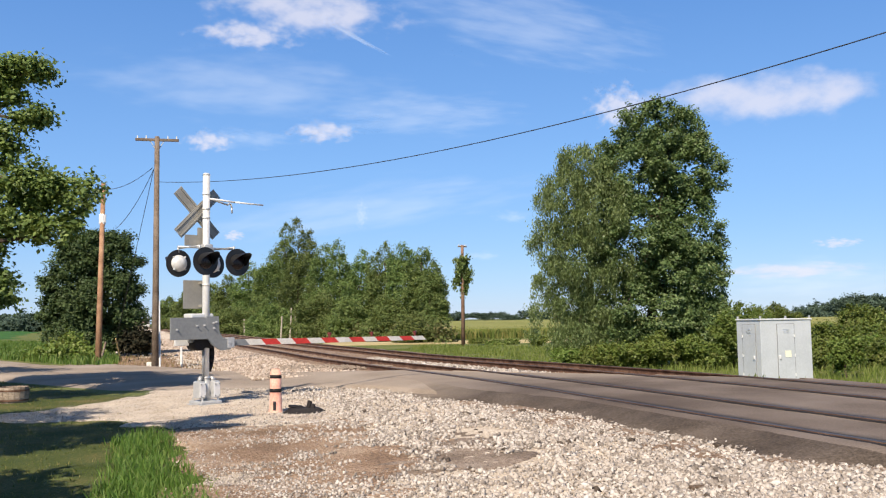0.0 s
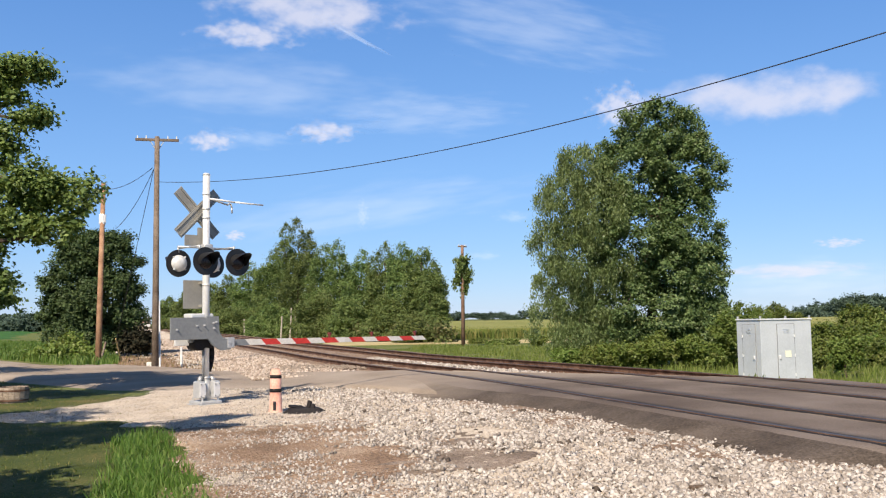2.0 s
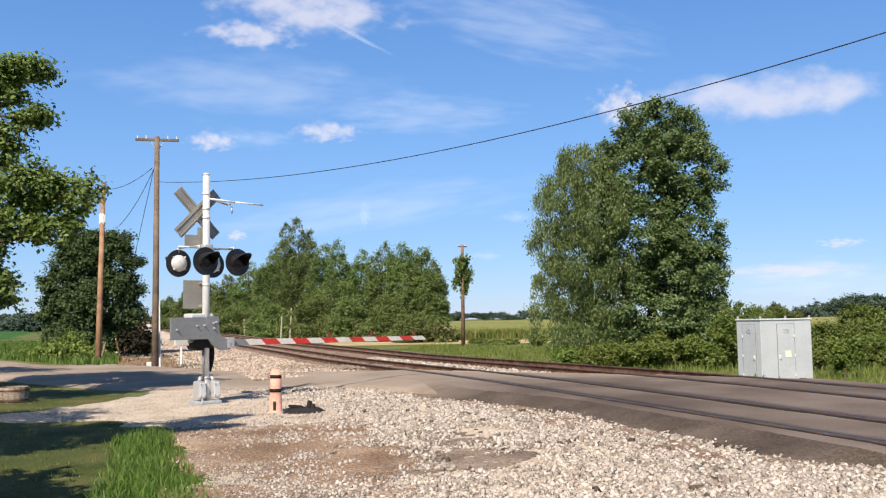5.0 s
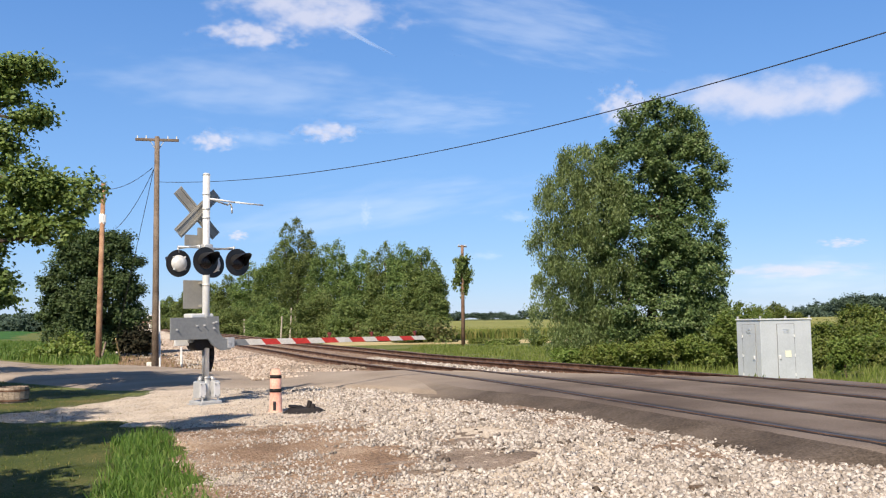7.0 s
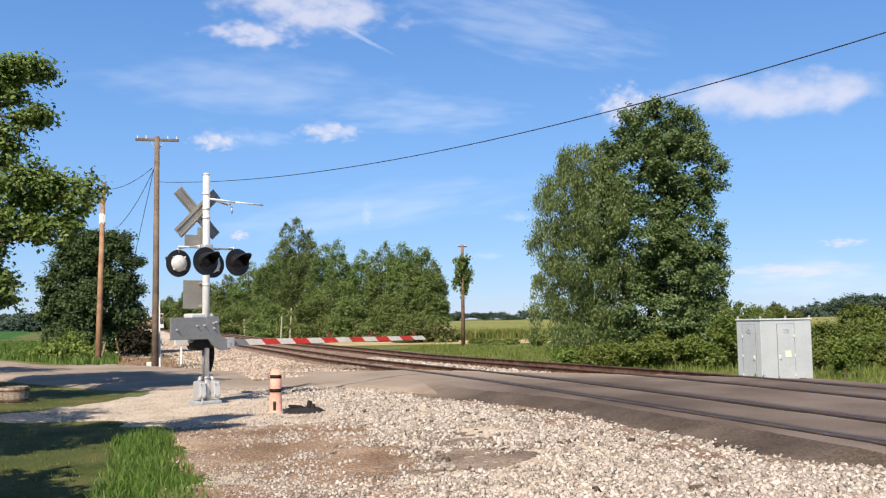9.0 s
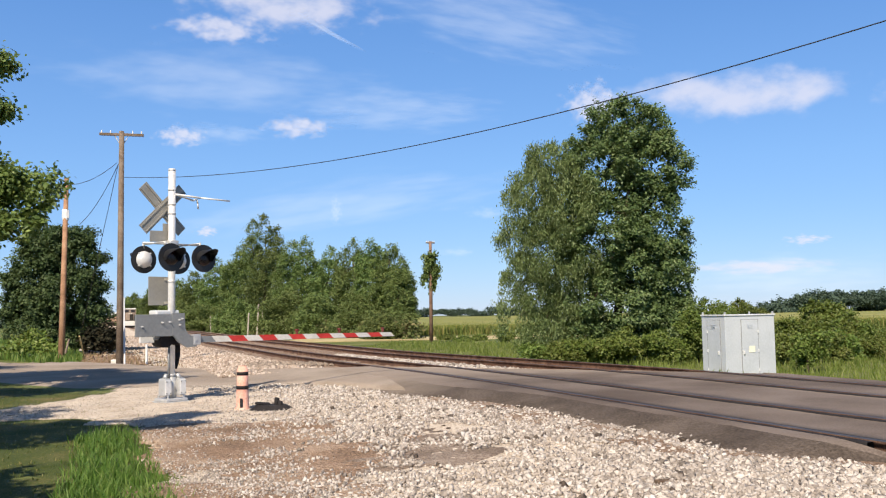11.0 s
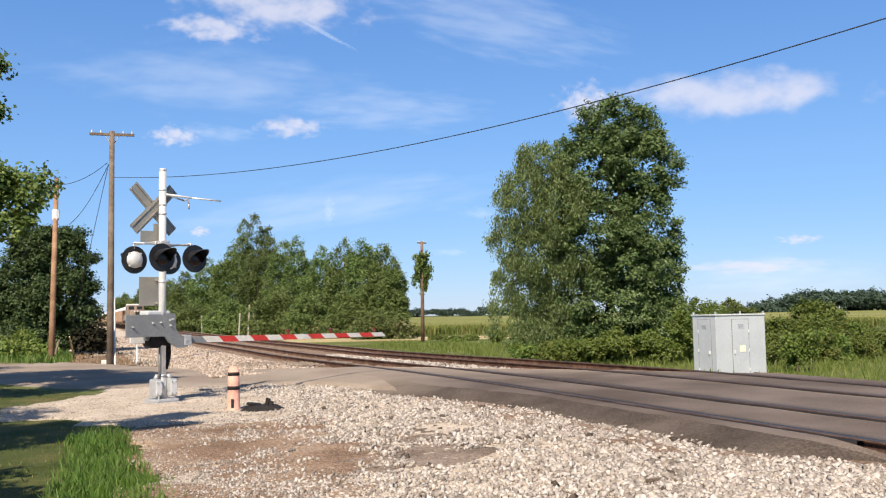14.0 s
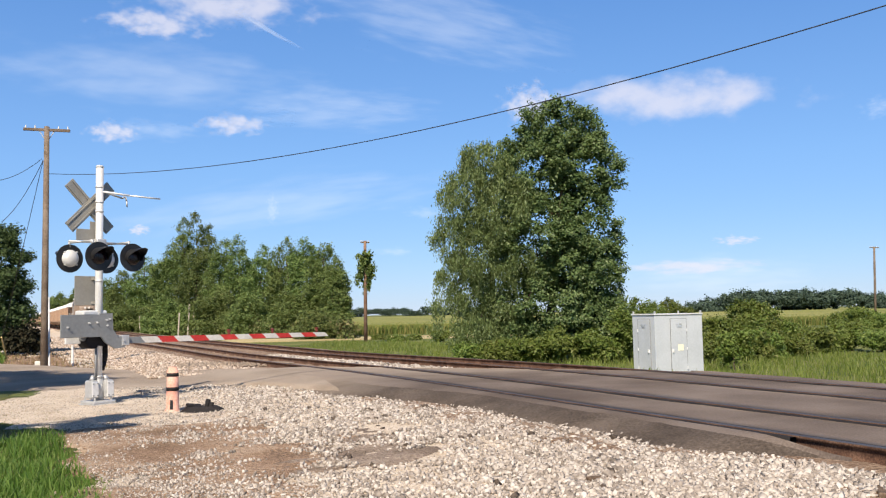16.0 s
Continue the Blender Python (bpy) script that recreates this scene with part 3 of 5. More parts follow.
def tree(name, base, trunk_top, r, blobs, count, size, material, label, seed=1, limbs=8, category="tree", group="", **kw):
    t = empty(name, base)
    b0 = Vector(base)
    loc = [(p[0] - b0.x, p[1] - b0.y, p[2] - b0.z, *p[3:]) for p in blobs]
    bm = B()
    top = Vector(trunk_top) - b0
    limb(bm, (0, 0, -0.15), top, r, r * 0.45, 0.03, 10, seed)
    rs = np.random.RandomState(seed)
    for k in range(limbs):
        q = loc[k % len(loc)]
        st = top * rs.uniform(0.45, 1.0)
        limb(bm, st, (q[0] + rs.normal() * q[3] * 0.3, q[1] + rs.normal() * q[4] * 0.3, q[2] + q[5] * rs.uniform(-0.2, 0.4)), r * 0.35, r * 0.06, 0.1, 6, seed + k)
    part("trunk", bm, M_BARK, t)
    crown("crown", loc, count, size, material, t, seed, **kw)
    return tagged(t, label, category, group)


def blobset(items, grow=1.0):
    """(place, across, upright) -> ellipsoids as deep as they are wide."""
    return [(*p, a * grow, a * grow * 0.85, h * grow) for p, a, h in items]


BIG = blobset([
    ((10.32, 43.00, 10.16), 1.991, 1.593), ((11.34, 43.00, 8.52), 1.991, 1.858), ((9.05, 43.00, 8.29), 2.123, 2.123),
    ((11.51, 43.00, 5.82), 1.725, 2.123), ((9.23, 43.00, 5.32), 2.389, 2.389), ((10.90, 43.00, 3.70), 2.256, 1.858),
    ((12.34, 43.00, 3.14), 1.380, 1.327), ((9.64, 43.00, 1.60), 2.654, 1.858), ((12.00, 43.00, 1.03), 1.858, 1.593),
    ((8.28, 43.00, 0.57), 1.593, 1.062), ((10.38, 43.00, 0.27), 2.123, 0.929),
], 1.07)
tree("broadleaf_tree", (*(9.48, 45.11, -0.65)[:2], -0.65), (10.06, 43.00, 6.38), 0.28, BIG, 170000, 0.092, M_LEAF,
     "tall full-leaved tree with dense glossy green foliage", 11, 14, clump=0.62, per=330, rise=0.55)
WIL = blobset([
    ((6.76, 42.00, 8.69), 1.426, 1.037), ((5.68, 42.00, 7.13), 1.426, 1.556), ((7.23, 42.00, 6.58), 1.556, 1.815),
    ((4.97, 42.00, 5.04), 0.985, 1.556), ((6.13, 42.00, 4.50), 1.296, 1.556), ((4.40, 42.00, 2.71), 0.648, 1.167),
    ((5.14, 42.00, 1.41), 0.570, 1.556), ((5.77, 42.00, 0.63), 1.167, 0.907), ((7.89, 42.50, 3.98), 1.167, 1.037), ((4.19, 42.00, 1.55), 0.467, 1.037), ((5.77, 42.60, 2.71), 1.037, 1.296), ((6.99, 43.00, 1.64), 1.296, 1.296), ((5.16, 42.40, 0.11), 0.778, 0.570), ((7.1, 42.6, 3.0), 0.9, 0.9),
])
tree("willow_tree", (*(7.16, 45.82, -0.65)[:2], -0.65), (6.97, 42.00, 6.84), 0.2, WIL, 110000, 0.056, M_WILLOW,
     "willow with grey-green drooping twigs beside the larger tree", 21, 9, clump=0.5, per=330, long=2.5, hang=0.8, rise=0.4, inner=0.12, twigs=12, fill=0.16)

# ---- tree row along the far side of the track ----
ROWD = [
    (-89.8, 300.0, 9.6, 5.4),
    (-72.2, 260.0, 10.8, 5.9),
    (-58.6, 230.0, 11.1, 5.2),
    (-49.3, 210.0, 12.2, 4.7),
    (-38.3, 180.0, 13.4, 4.6),
    (-30.1, 160.0, 13.0, 4.3),
    (-30.5, 175.0, 19.8, 4.5),
    (-28.2, 178.0, 20.5, 4.6),
    (-22.8, 145.0, 11.9, 4.4),
    (-16.8, 130.0, 11.9, 3.9),
    (-14.2, 125.0, 11.8, 3.4),
    (-10.5, 118.0, 10.2, 3.2),
    (-7.1, 110.0, 10.5, 3.1),
    (-4.4, 104.0, 9.7, 2.8),
    (-2.4, 100.0, 9.4, 2.7),
    (-1.0, 96.0, 7.3, 2.0),
    (-15.6, 112.0, 5.0, 3.7),
    (-10.8, 106.0, 4.1, 3.2),
    (-5.8, 98.0, 3.8, 3.0),
    (-24.5, 130.0, 4.0, 4.3),
    (-33.8, 150.0, 4.0, 4.5),
    (-1.2, 92.0, 1.9, 1.5),
    (-3.1, 90.0, 2.0, 2.0),
]
for k, (bx, by, top, w) in enumerate(ROWD):
    h = top * 1.06 + 0.65
    rs_ = np.random.RandomState(50 + k)
    bl = []
    for j in range(6):
        f_ = j / 5
        wide = w * (1.0 - 0.6 * f_ ** 1.8)
        bl.append((bx + rs_.normal() * w * 0.08, by + rs_.normal() * w * 0.15, -0.65 + h * (0.12 + 0.74 * f_), wide, wide * 0.85, h * 0.15))
    for j in range(5):
        f_, a_ = rs_.uniform(0.3, 0.74), rs_.uniform(0, 2 * math.pi)
        bl.append((bx + math.cos(a_) * w * 0.5, by + math.sin(a_) * w * 0.4, -0.65 + h * f_, w * 0.38, w * 0.36, h * 0.18))
    tree("wood_tree", (bx, by, -0.65), (bx, by, -0.65 + h * 0.8), 0.16, bl, 25000, 0.07 + by * 0.0007, M_FARLEAF,
         "bushy green tree in the row behind the track", 100 + k, 5, group="tree row behind the track", clump=0.3 + w * 0.12, per=110, rise=0.9, long=1.4, flat=1.1, inner=0.1, fill=0.28, single=True)

M_UNDER = mat("weedy undergrowth", [(0.05, 0.075, 0.022), (0.09, 0.115, 0.035), (0.14, 0.14, 0.055), (0.2, 0.17, 0.09)], 0.8, scale=0.15, fine=2, bump=0, leaf=0.2, island=0.5)
rs_ = np.random.RandomState(150)
under = []
for k in range(90):
    s_ = 84 + 240 * (k / 89) ** 1.3
    d_ = np.interp(s_, [84, 110, 200, 330], [26.5, 22.0, 16.5, 14.5])
    q = T(s_, d_ + rs_.uniform(-0.6, 1.8))
    under.append((q.x, q.y, -0.65 + rs_.uniform(0.4, 1.0), 1.3, 1.3, rs_.uniform(0.6, 1.3)))
tagged(leaves("undergrowth", under, 26000, 0.22, M_UNDER, None, 151), "weedy green and brown undergrowth below the tree row", "undergrowth", kind="stuff")

# ---- left side trees ----
CON = blobset([
    ((-19.13, 52.00, 6.26), 1.444, 0.899), ((-20.41, 52.00, 5.63), 1.605, 1.284), ((-18.47, 52.00, 4.96), 1.348, 1.605), ((-21.35, 52.00, 4.04), 1.444, 1.605),
    ((-19.41, 52.00, 3.04), 2.407, 1.926), ((-21.80, 52.00, 2.12), 1.220, 1.605), ((-18.28, 52.00, 1.75), 1.284, 1.284), ((-20.34, 52.00, 0.82), 2.247, 1.156), ((-17.94, 52.00, 0.47), 0.963, 0.706),
])
tree("spruce_clump", (*(-19.85, 52.00, -0.46)[:2], -0.2), (-19.60, 52.00, 4.97), 0.2, CON, 80000, 0.11, M_CONIF, "dense dark green tree clump behind the road", 31, 8, clump=0.6, per=260, rise=0.3, inner=0.15, single=True)
OAK = blobset([
    ((-5.11, 11.00, 4.70), 0.38, 0.175), ((-5.36, 11.00, 4.47), 0.32, 0.27), ((-4.98, 11.00, 4.10), 0.27, 0.14), ((-5.37, 11.00, 3.78), 0.272, 0.340),
    ((-4.95, 11.00, 3.29), 0.475, 0.306), ((-4.53, 11.00, 3.14), 0.441, 0.306), ((-5.14, 11.00, 2.88), 0.475, 0.306), ((-4.66, 11.00, 2.73), 0.373, 0.238),
    ((-5.54, 11.00, 2.47), 0.306, 0.306), ((-5.23, 11.00, 1.92), 0.177, 0.095), ((-5.4, 11.00, 2.12), 0.22, 0.16),
]) + [
    (-7.6, 9.6, 3.6, 1.1, 1.0, 1.0), (-7.9, 8.6, 4.9, 1.2, 1.1, 1.0),
    (-9.0, 9.6, 5.6, 1.3, 1.3, 1.1), (-8.8, 11.4, 4.6, 1.4, 1.2, 1.2), (-7.4, 8.0, 3.9, 1.0, 0.9, 0.9), (-6.6, 8.6, 4.4, 0.8, 0.9, 0.7), (-6.9, 9.4, 4.9, 0.7, 0.8, 0.6),
]
tree("oak_tree", (-8.2, 9.6, 0.0), (-7.9, 9.8, 5.0), 0.25, OAK, 82000, 0.042, M_OAK, "oak with lobed dark leaves hanging over the lawn", 41, 16, clump=0.2, per=95, rise=0.5, inner=0.4, even=0.45, fill=0.06)
# trees beside and behind the camera whose shade falls on lawn and road
SHADE = [(-14.2, 18.6, 12.0, 3.2), (-10.6, 17.0, 9.6, 1.5), (-19.5, 25.5, 11.0, 3.4), (-6.3, 4.2, 4.8, 1.4)]
for k, (bx, by, h, w) in enumerate(SHADE):
    rs_ = np.random.RandomState(70 + k)
    bl = [(bx + rs_.uniform(-1, 1) * w * 0.6, by + rs_.uniform(-1, 1) * w * 0.5, h * (0.45 + 0.5 * j / 5), w * 0.6, w * 0.6, h * 0.14) for j in range(6)]
    tree("shade_tree", (bx, by, 0), (bx, by, h * 0.7), 0.22, bl, 11000, 0.18, M_LEAF, "leafy yard tree shading the lawn", 300 + k, 6, group="yard trees", clump=0.7, per=150, inner=0.6)


# ---- shrubs beyond the track ----
def shrub(bx, by, w, h, seed, material=None, count=11000, size=0.2, z=-0.65):
    rs_ = np.random.RandomState(seed)
    bl = [(bx + rs_.normal() * w * 0.45, by + rs_.normal() * w * 0.4, z + h * rs_.uniform(0.25, 0.75), w * 0.66, w * 0.6, h * 0.36) for _ in range(6)]
    return tree("shrub", (bx, by, z), (bx, by, z + h * 0.5), 0.05, bl, count, size, material or M_SHRUB, "light green leafy shrub in rough grass", seed, 5, "shrub", "shrubs beyond the track", clump=0.16 + w * 0.16, per=140, rise=0.8, fill=0.2, single=True)


SHRUBS = [
    (19.8, 62.0, 1.22, 2.34),
    (40.6, 110.0, 1.77, 4.16),
    (18.7, 55.0, 0.88, 1.57),
    (19.5, 46.0, 1.08, 2.19),
    (22.0, 48.0, 1.07, 2.60),
    (20.1, 42.0, 0.93, 1.67),
    (13.9, 32.0, 0.59, 1.34),
    (17.5, 38.0, 0.94, 1.81),
    (20.0, 40.0, 0.89, 0.98),
    (22.4, 42.0, 0.99, 1.13),
    (25.3, 44.0, 1.09, 1.24),
    (25.7, 42.0, 0.93, 0.98),
    (43.0, 75.0, 1.48, 2.18),
    (47.9, 78.0, 1.54, 1.86),
    (24.7, 50.0, 0.93, 1.37),
    (27.5, 42.0, 1.04, 1.19),
    (29.0, 56.0, 1.52, 1.28),
    (30.9, 56.0, 1.52, 1.31),
    (34.4, 58.0, 1.65, 1.31),
    (18.1, 38.0, 0.80, 1.18),
    (24.4, 44.0, 0.98, 0.83),
    (3.3, 84.0, 0.73, 0.20),
    (5.8, 80.0, 0.59, 0.21),
    (7.5, 72.0, 0.53, 0.79),
    (4.4, 78.0, 0.58, 0.23),
    (17.6, 54.0, 1.3, 2.9),
    (12.4, 39.5, 1.0, 2.3),
    (13.6, 41.0, 1.1, 2.0),
    (10.9, 38.5, 0.9, 1.4),
    (9.2, 39.0, 0.9, 1.35),
    (7.8, 39.5, 0.9, 1.15),
    (6.6, 40.0, 0.8, 0.95),
    (5.3, 40.5, 0.7, 0.8),
    (14.6, 37.0, 0.8, 1.3),
]
for k, (bx, by, w, h) in enumerate(SHRUBS):
    shrub(bx, by, w, h, 400 + k, size=0.045 + by * 0.0008)


# far-off haze is mixed into these leaf colours, making them paler and bluer
M_FARWOOD = mat("hazed distant foliage", [(0.036, 0.064, 0.046), (0.059, 0.092, 0.065), (0.09, 0.129, 0.093)], 0.8, scale=0.05, fine=0.6, bump=0, leaf=0.15, island=0.5)


def treeline(name, x0, x1, y, h, n, seed, label):
    """Far woods as one mass of clumps along the horizon."""
    rs_ = np.random.RandomState(seed)
    bl = [(x0 + (x1 - x0) * (k + rs_.uniform()) / n, y + rs_.normal() * 8, -0.65 + h * rs_.uniform(0.12, 0.56), abs(x1 - x0) / n * 1.5, 6, h * rs_.uniform(0.3, 0.42)) for k in range(n)]
    ob = crown(name, bl, n * (2200 if y > 1000 else 4200), h * 0.05, M_FARWOOD, None, seed, clump=h * 0.16, per=110, fill=0.4, single=True)
    return tagged(ob, label, "woods", kind="stuff")


treeline("far_woods", 128, 360, 330, 10.5, 34, 1, "dark green woods along the far edge of the fields")
treeline("far_woods", -160, 180, 1300, 16, 40, 2, "dark green woods on the horizon")
treeline("far_woods", -210, -100, 280, 8.5, 22, 3, "green trees at the end of a field")

# ---- signal mast ----
Q = Vector((0.70, 0.714, 0))   # the way the gate arm points
RV = Vector((-0.714, 0.70, 0))  # towards the traffic that it stops
MAST = Vector((-4.68, 18.03, 0.0))
mast = empty("crossing_signal", MAST)
tagged(mast, "silver railway crossing signal mast with crossbuck, lamps and gate", "crossing signal")
FR = Matrix((Q, RV, Vector((0, 0, 1)))).transposed().to_4x4()  # x along the arm, y towards traffic


def mp(name, bm, material, label="", parent=None, smoothed=True):
    bmesh.ops.transform(bm, matrix=FR, verts=bm.verts)
    ob = part(name, bm, material, parent or mast, label)
    return soft(ob) if smoothed else ob


bm = B(); rod(bm, (0, 0, 0.1), (0, 0, 4.55), 0.07, seg=20); rod(bm, (0, 0, 4.53), (0, 0, 4.57), 0.077, 0.06, 20)
for z in (4.15, 3.86, 3.68, 2.35):
    rod(bm, (0, 0, z - 0.02), (0, 0, z + 0.02), 0.076, seg=20)
mp("mast", bm, M_ALU)
for k, sg in enumerate((-1, 1)):
    bm = B()
    box(bm, (1.22, 0.012, 0.23), (0, 0, 0), bevel=0.003)
    box(bm, (1.18, 0.02, 0.02), (0, -0.012, 0.07)); box(bm, (1.18, 0.02, 0.02), (0, -0.012, -0.07))
    bmesh.ops.transform(bm, matrix=Matrix.Translation((-0.10, 0.16 + 0.02 * k, 3.78)) @ Matrix.Rotation(radians(45 * sg), 4, 'Y'), verts=bm.verts)
    mp("crossbuck_blade", bm, M_SIGN, "grey aluminium back of a crossbuck blade", smoothed=False)
bm = B(); box(bm, (0.56, 0.01, 0.22), (-0.12, 0.13, 3.23), bevel=0.003); box(bm, (0.28, 0.01, 0.16), (0.02, 0.13, 3.41))
mp("track_count_sign", bm, M_SIGN, "back of a small stepped aluminium sign", smoothed=False)
bm = B(); box(bm, (0.50, 0.012, 0.56), (-0.10, 0.26, 2.17), bevel=0.004); box(bm, (0.03, 0.14, 0.05), (0, 0.19, 2.40)); box(bm, (0.03, 0.14, 0.05), (0, 0.19, 1.94))
mp("sign_back", bm, M_SIGN, "back of a square aluminium sign", smoothed=False)
# lamp arms and four lamps
bm = B(); rod(bm, (-0.62, 0.0, 3.08), (0.62, 0.0, 3.08), 0.018); box(bm, (0.2, 0.2, 0.14), (0, 0, 3.08), bevel=0.02)
for dx in (-0.38, 0.38):
    for dy in (-0.2, 0.2):
        rod(bm, (dx, 0, 3.08), (dx, dy * 2, 3.08), 0.016); rod(bm, (dx, dy * 2, 3.1), (dx, dy * 2, 3.0), 0.022)
mp("lamp_arm", bm, M_GALV)


def lamp(dx, face):
    """A flashing lamp: round background, housing, lens and hood; face is -1 towards the tracks."""
    y = 0.38 if face > 0 else -0.46
    c = Vector((dx, y, 2.785))
    bm = B(); rod(bm, c, c + Vector((0, 0.012 * face, 0)), 0.27, seg=36)
    disc = mp("background", bm, M_BLACK, "round black lamp background")
    bm = B()
    bmesh.ops.create_uvsphere(bm, u_segments=20, v_segments=12, radius=0.165)
    bmesh.ops.scale(bm, vec=(1, 0.75, 1), verts=bm.verts)
    bmesh.ops.delete(bm, geom=[v for v in bm.verts if v.co.y * face > 0.01], context='VERTS')
    bmesh.ops.translate(bm, vec=c - Vector((0, 0.004 * face, 0)), verts=bm.verts)
    for a in range(4):
        rod(bm, c + Vector((0.17 * math.cos(a * 1.57 + .8), -0.01 * face, 0.17 * math.sin(a * 1.57 + .8))), c + Vector((0.17 * math.cos(a * 1.57 + .8), -0.05 * face, 0.17 * math.sin(a * 1.57 + .8))), 0.015, seg=6)
    mp("housing", bm, M_ALU, "domed silver lamp housing")
    bm = B()
    bmesh.ops.create_uvsphere(bm, u_segments=20, v_segments=10, radius=0.15)
    bmesh.ops.scale(bm, vec=(1, 0.3, 1), verts=bm.verts)
    bmesh.ops.translate(bm, vec=c + Vector((0, 0.012 * face, 0)), verts=bm.verts)
    mp("lens", bm, M_LENS, "unlit dark red lens")
    bm = B()
    vs = []
    for r_ in (0.165, 0.16):
        for k in range(15):
            a = math.pi * (-0.12 + 1.24 * k / 14)
            ln = 0.10 + 0.32 * math.sin(max(0, min(math.pi, a)))
            for yy in (0.01, ln):
                vs.append(bm.verts.new(c + Vector((r_ * math.cos(a), yy * face, r_ * math.sin(a)))))
    for h_ in (0, 30):
        for k in range(14):
            i = h_ + k * 2
            bm.faces.new((vs[i], vs[i + 1], vs[i + 3], vs[i + 2]))
    mp("hood", bm, M_BLACK, "black sheet hood over the lens")


lamp(-0.29, -1), lamp(0.42, -1), lamp(-0.38, 1), lamp(0.38, 1)
# gate mechanism with its cranked arm holder
bm = B(); box(bm, (0.5, 0.36, 0.48), (-0.12, 0.12, 1.46), bevel=0.03)
mp("gate_motor_case", bm, M_GREY, "grey gate motor case", smoothed=False)
bm = B(); box(bm, (0.82, 0.03, 0.42), (-0.48, -0.22, 1.50), bevel=0.008)
mp("counterweight_plate", bm, M_GREY, "flat grey counterweight plate", smoothed=False)
bm = B(); box(bm, (0.5, 0.3, 0.1), (-0.1, 0.1, 1.74), bevel=0.03)
mp("case_lid", bm, M_ALU, "pale lid of the motor case", smoothed=False)
for dx, dz in ((-0.76, 1.48), (-0.34, 1.55), (-0.18, 1.56), (0.02, 1.6), (0.08, 1.62), (0.03, 1.5)):
    bm = B(); rod(bm, (dx, -0.25, dz), (dx, -0.215, dz), 0.022, seg=6); rod(bm, (dx, -0.29, dz), (dx, -0.2, dz), 0.01, seg=6)
    mp("bolt", bm, M_GALV)
bm = B()
crank = [(-0.12, 1.73), (0.14, 1.73), (0.16, 1.42), (0.26, 1.28), (0.42, 1.30), (0.42, 1.08), (0.20, 1.06), (0.0, 1.18), (-0.12, 1.33)]
for yy in (-0.24, -0.20):
    bm.faces.new([bm.verts.new((x_, yy, z_)) for x_, z_ in crank])
bm.verts.ensure_lookup_table()
n_ = len(crank)
for k in range(n_):
    bm.faces.new((bm.verts[k], bm.verts[(k + 1) % n_], bm.verts[n_ + (k + 1) % n_], bm.verts[n_ + k]))
mp("arm_holder", bm, M_GREY, "cranked grey arm holder plate", smoothed=False)
bm = B(); box(bm, (0.16, 0.2, 0.2), (0.42, -0.15, 1.21), bevel=0.01); rod(bm, (0.38, -0.27, 1.21), (0.38, -0.02, 1.21), 0.02)
mp("arm_clamp", bm, M_GALV, smoothed=False)
bm = B(); limb(bm, (0.14, 0.08, 1.25), (0.10, 0.04, 0.66), 0.062, 0.045, 0.06, 10, 3)
mp("cable_hose", bm, M_RUBBER, "black rubber cable hose")
bm = B(); rod(bm, (-0.18, -0.12, 1.2), (-0.18, 0.2, 1.2), 0.13, seg=20); rod(bm, (0.02, -0.1, 1.22), (0.02, 0.2, 1.22), 0.11, seg=20)
mp("gear_case", bm, M_RUBBER, "round dark gear case under the motor")
bm = B(); box(bm, (0.3, 0.05, 0.14), (-0.48, 0.08, 1.24), bevel=0.01)
mp("lower_panel", bm, M_ALU, "pale lower panel", smoothed=False)
# junction boxes on the foot
for dx, dy in ((-0.15, -0.02), (0.14, -0.06)):
    bm = B(); box(bm, (0.15, 0.24, 0.34), (dx, dy, 0.31), bevel=0.03)
    jb = mp("junction_box", bm, M_GALV, "cast galvanised junction box", smoothed=False)
    bm = B(); box(bm, (0.13, 0.02, 0.28), (dx, dy - 0.13, 0.31), bevel=0.008)
    mp("cover", bm, M_ALU, "bolted bright cover plate", jb, False)
    for sx in (-1, 1):
        for sz_ in (-1, 1):
            bm = B(); rod(bm, (dx + sx * 0.045, dy - 0.16, 0.31 + sz_ * 0.11), (dx + sx * 0.045, dy - 0.135, 0.31 + sz_ * 0.11), 0.012, seg=6)
            mp("bolt", bm, M_GREY, "", jb, False)
    bm = B(); rod(bm, (dx, dy, 0.47), (dx * 0.75, dy * 0.5, 0.56), 0.05, 0.035, 12)
    mp("conduit_boss", bm, M_GALV, "", jb)
bm = B(); rod(bm, (0, 0, 0.1), (0, 0, 0.52), 0.1, 0.085, 20); rod(bm, (0, 0, 0.52), (0, 0, 0.56), 0.095, 0.078, 20)
mp("collar", bm, M_GALV, "cast collar round the mast foot")
bm = B(); rod(bm, (-0.09, -0.06, 0.5), (-0.09, -0.06, 1.1), 0.018, seg=10)
mp("conduit", bm, M_GREY, "thin grey conduit up the mast")
bm = B(); box(bm, (0.46, 0.46, 0.06), (0, 0, 0.07), bevel=0.015); box(bm, (0.56, 0.56, 0.08), (0, 0, 0.0), bevel=0.02)
for a in (-1, 1):
    for b_ in (-1, 1):
        rod(bm, (a * 0.17, b_ * 0.17, 0.08), (a * 0.17, b_ * 0.17, 0.16), 0.02, seg=6)
mp("foot", bm, M_GALV, "bolted foot on a concrete pad", smoothed=False)
bm = B(); rod(bm, (0.05, -0.05, 4.06), (0.42, -0.35, 3.99), 0.02); rod(bm, (0.42, -0.35, 3.99), (1.0, -0.5, 3.96), 0.016)
mp("bracket_tube", bm, M_ALU, "thin bare bracket tube")
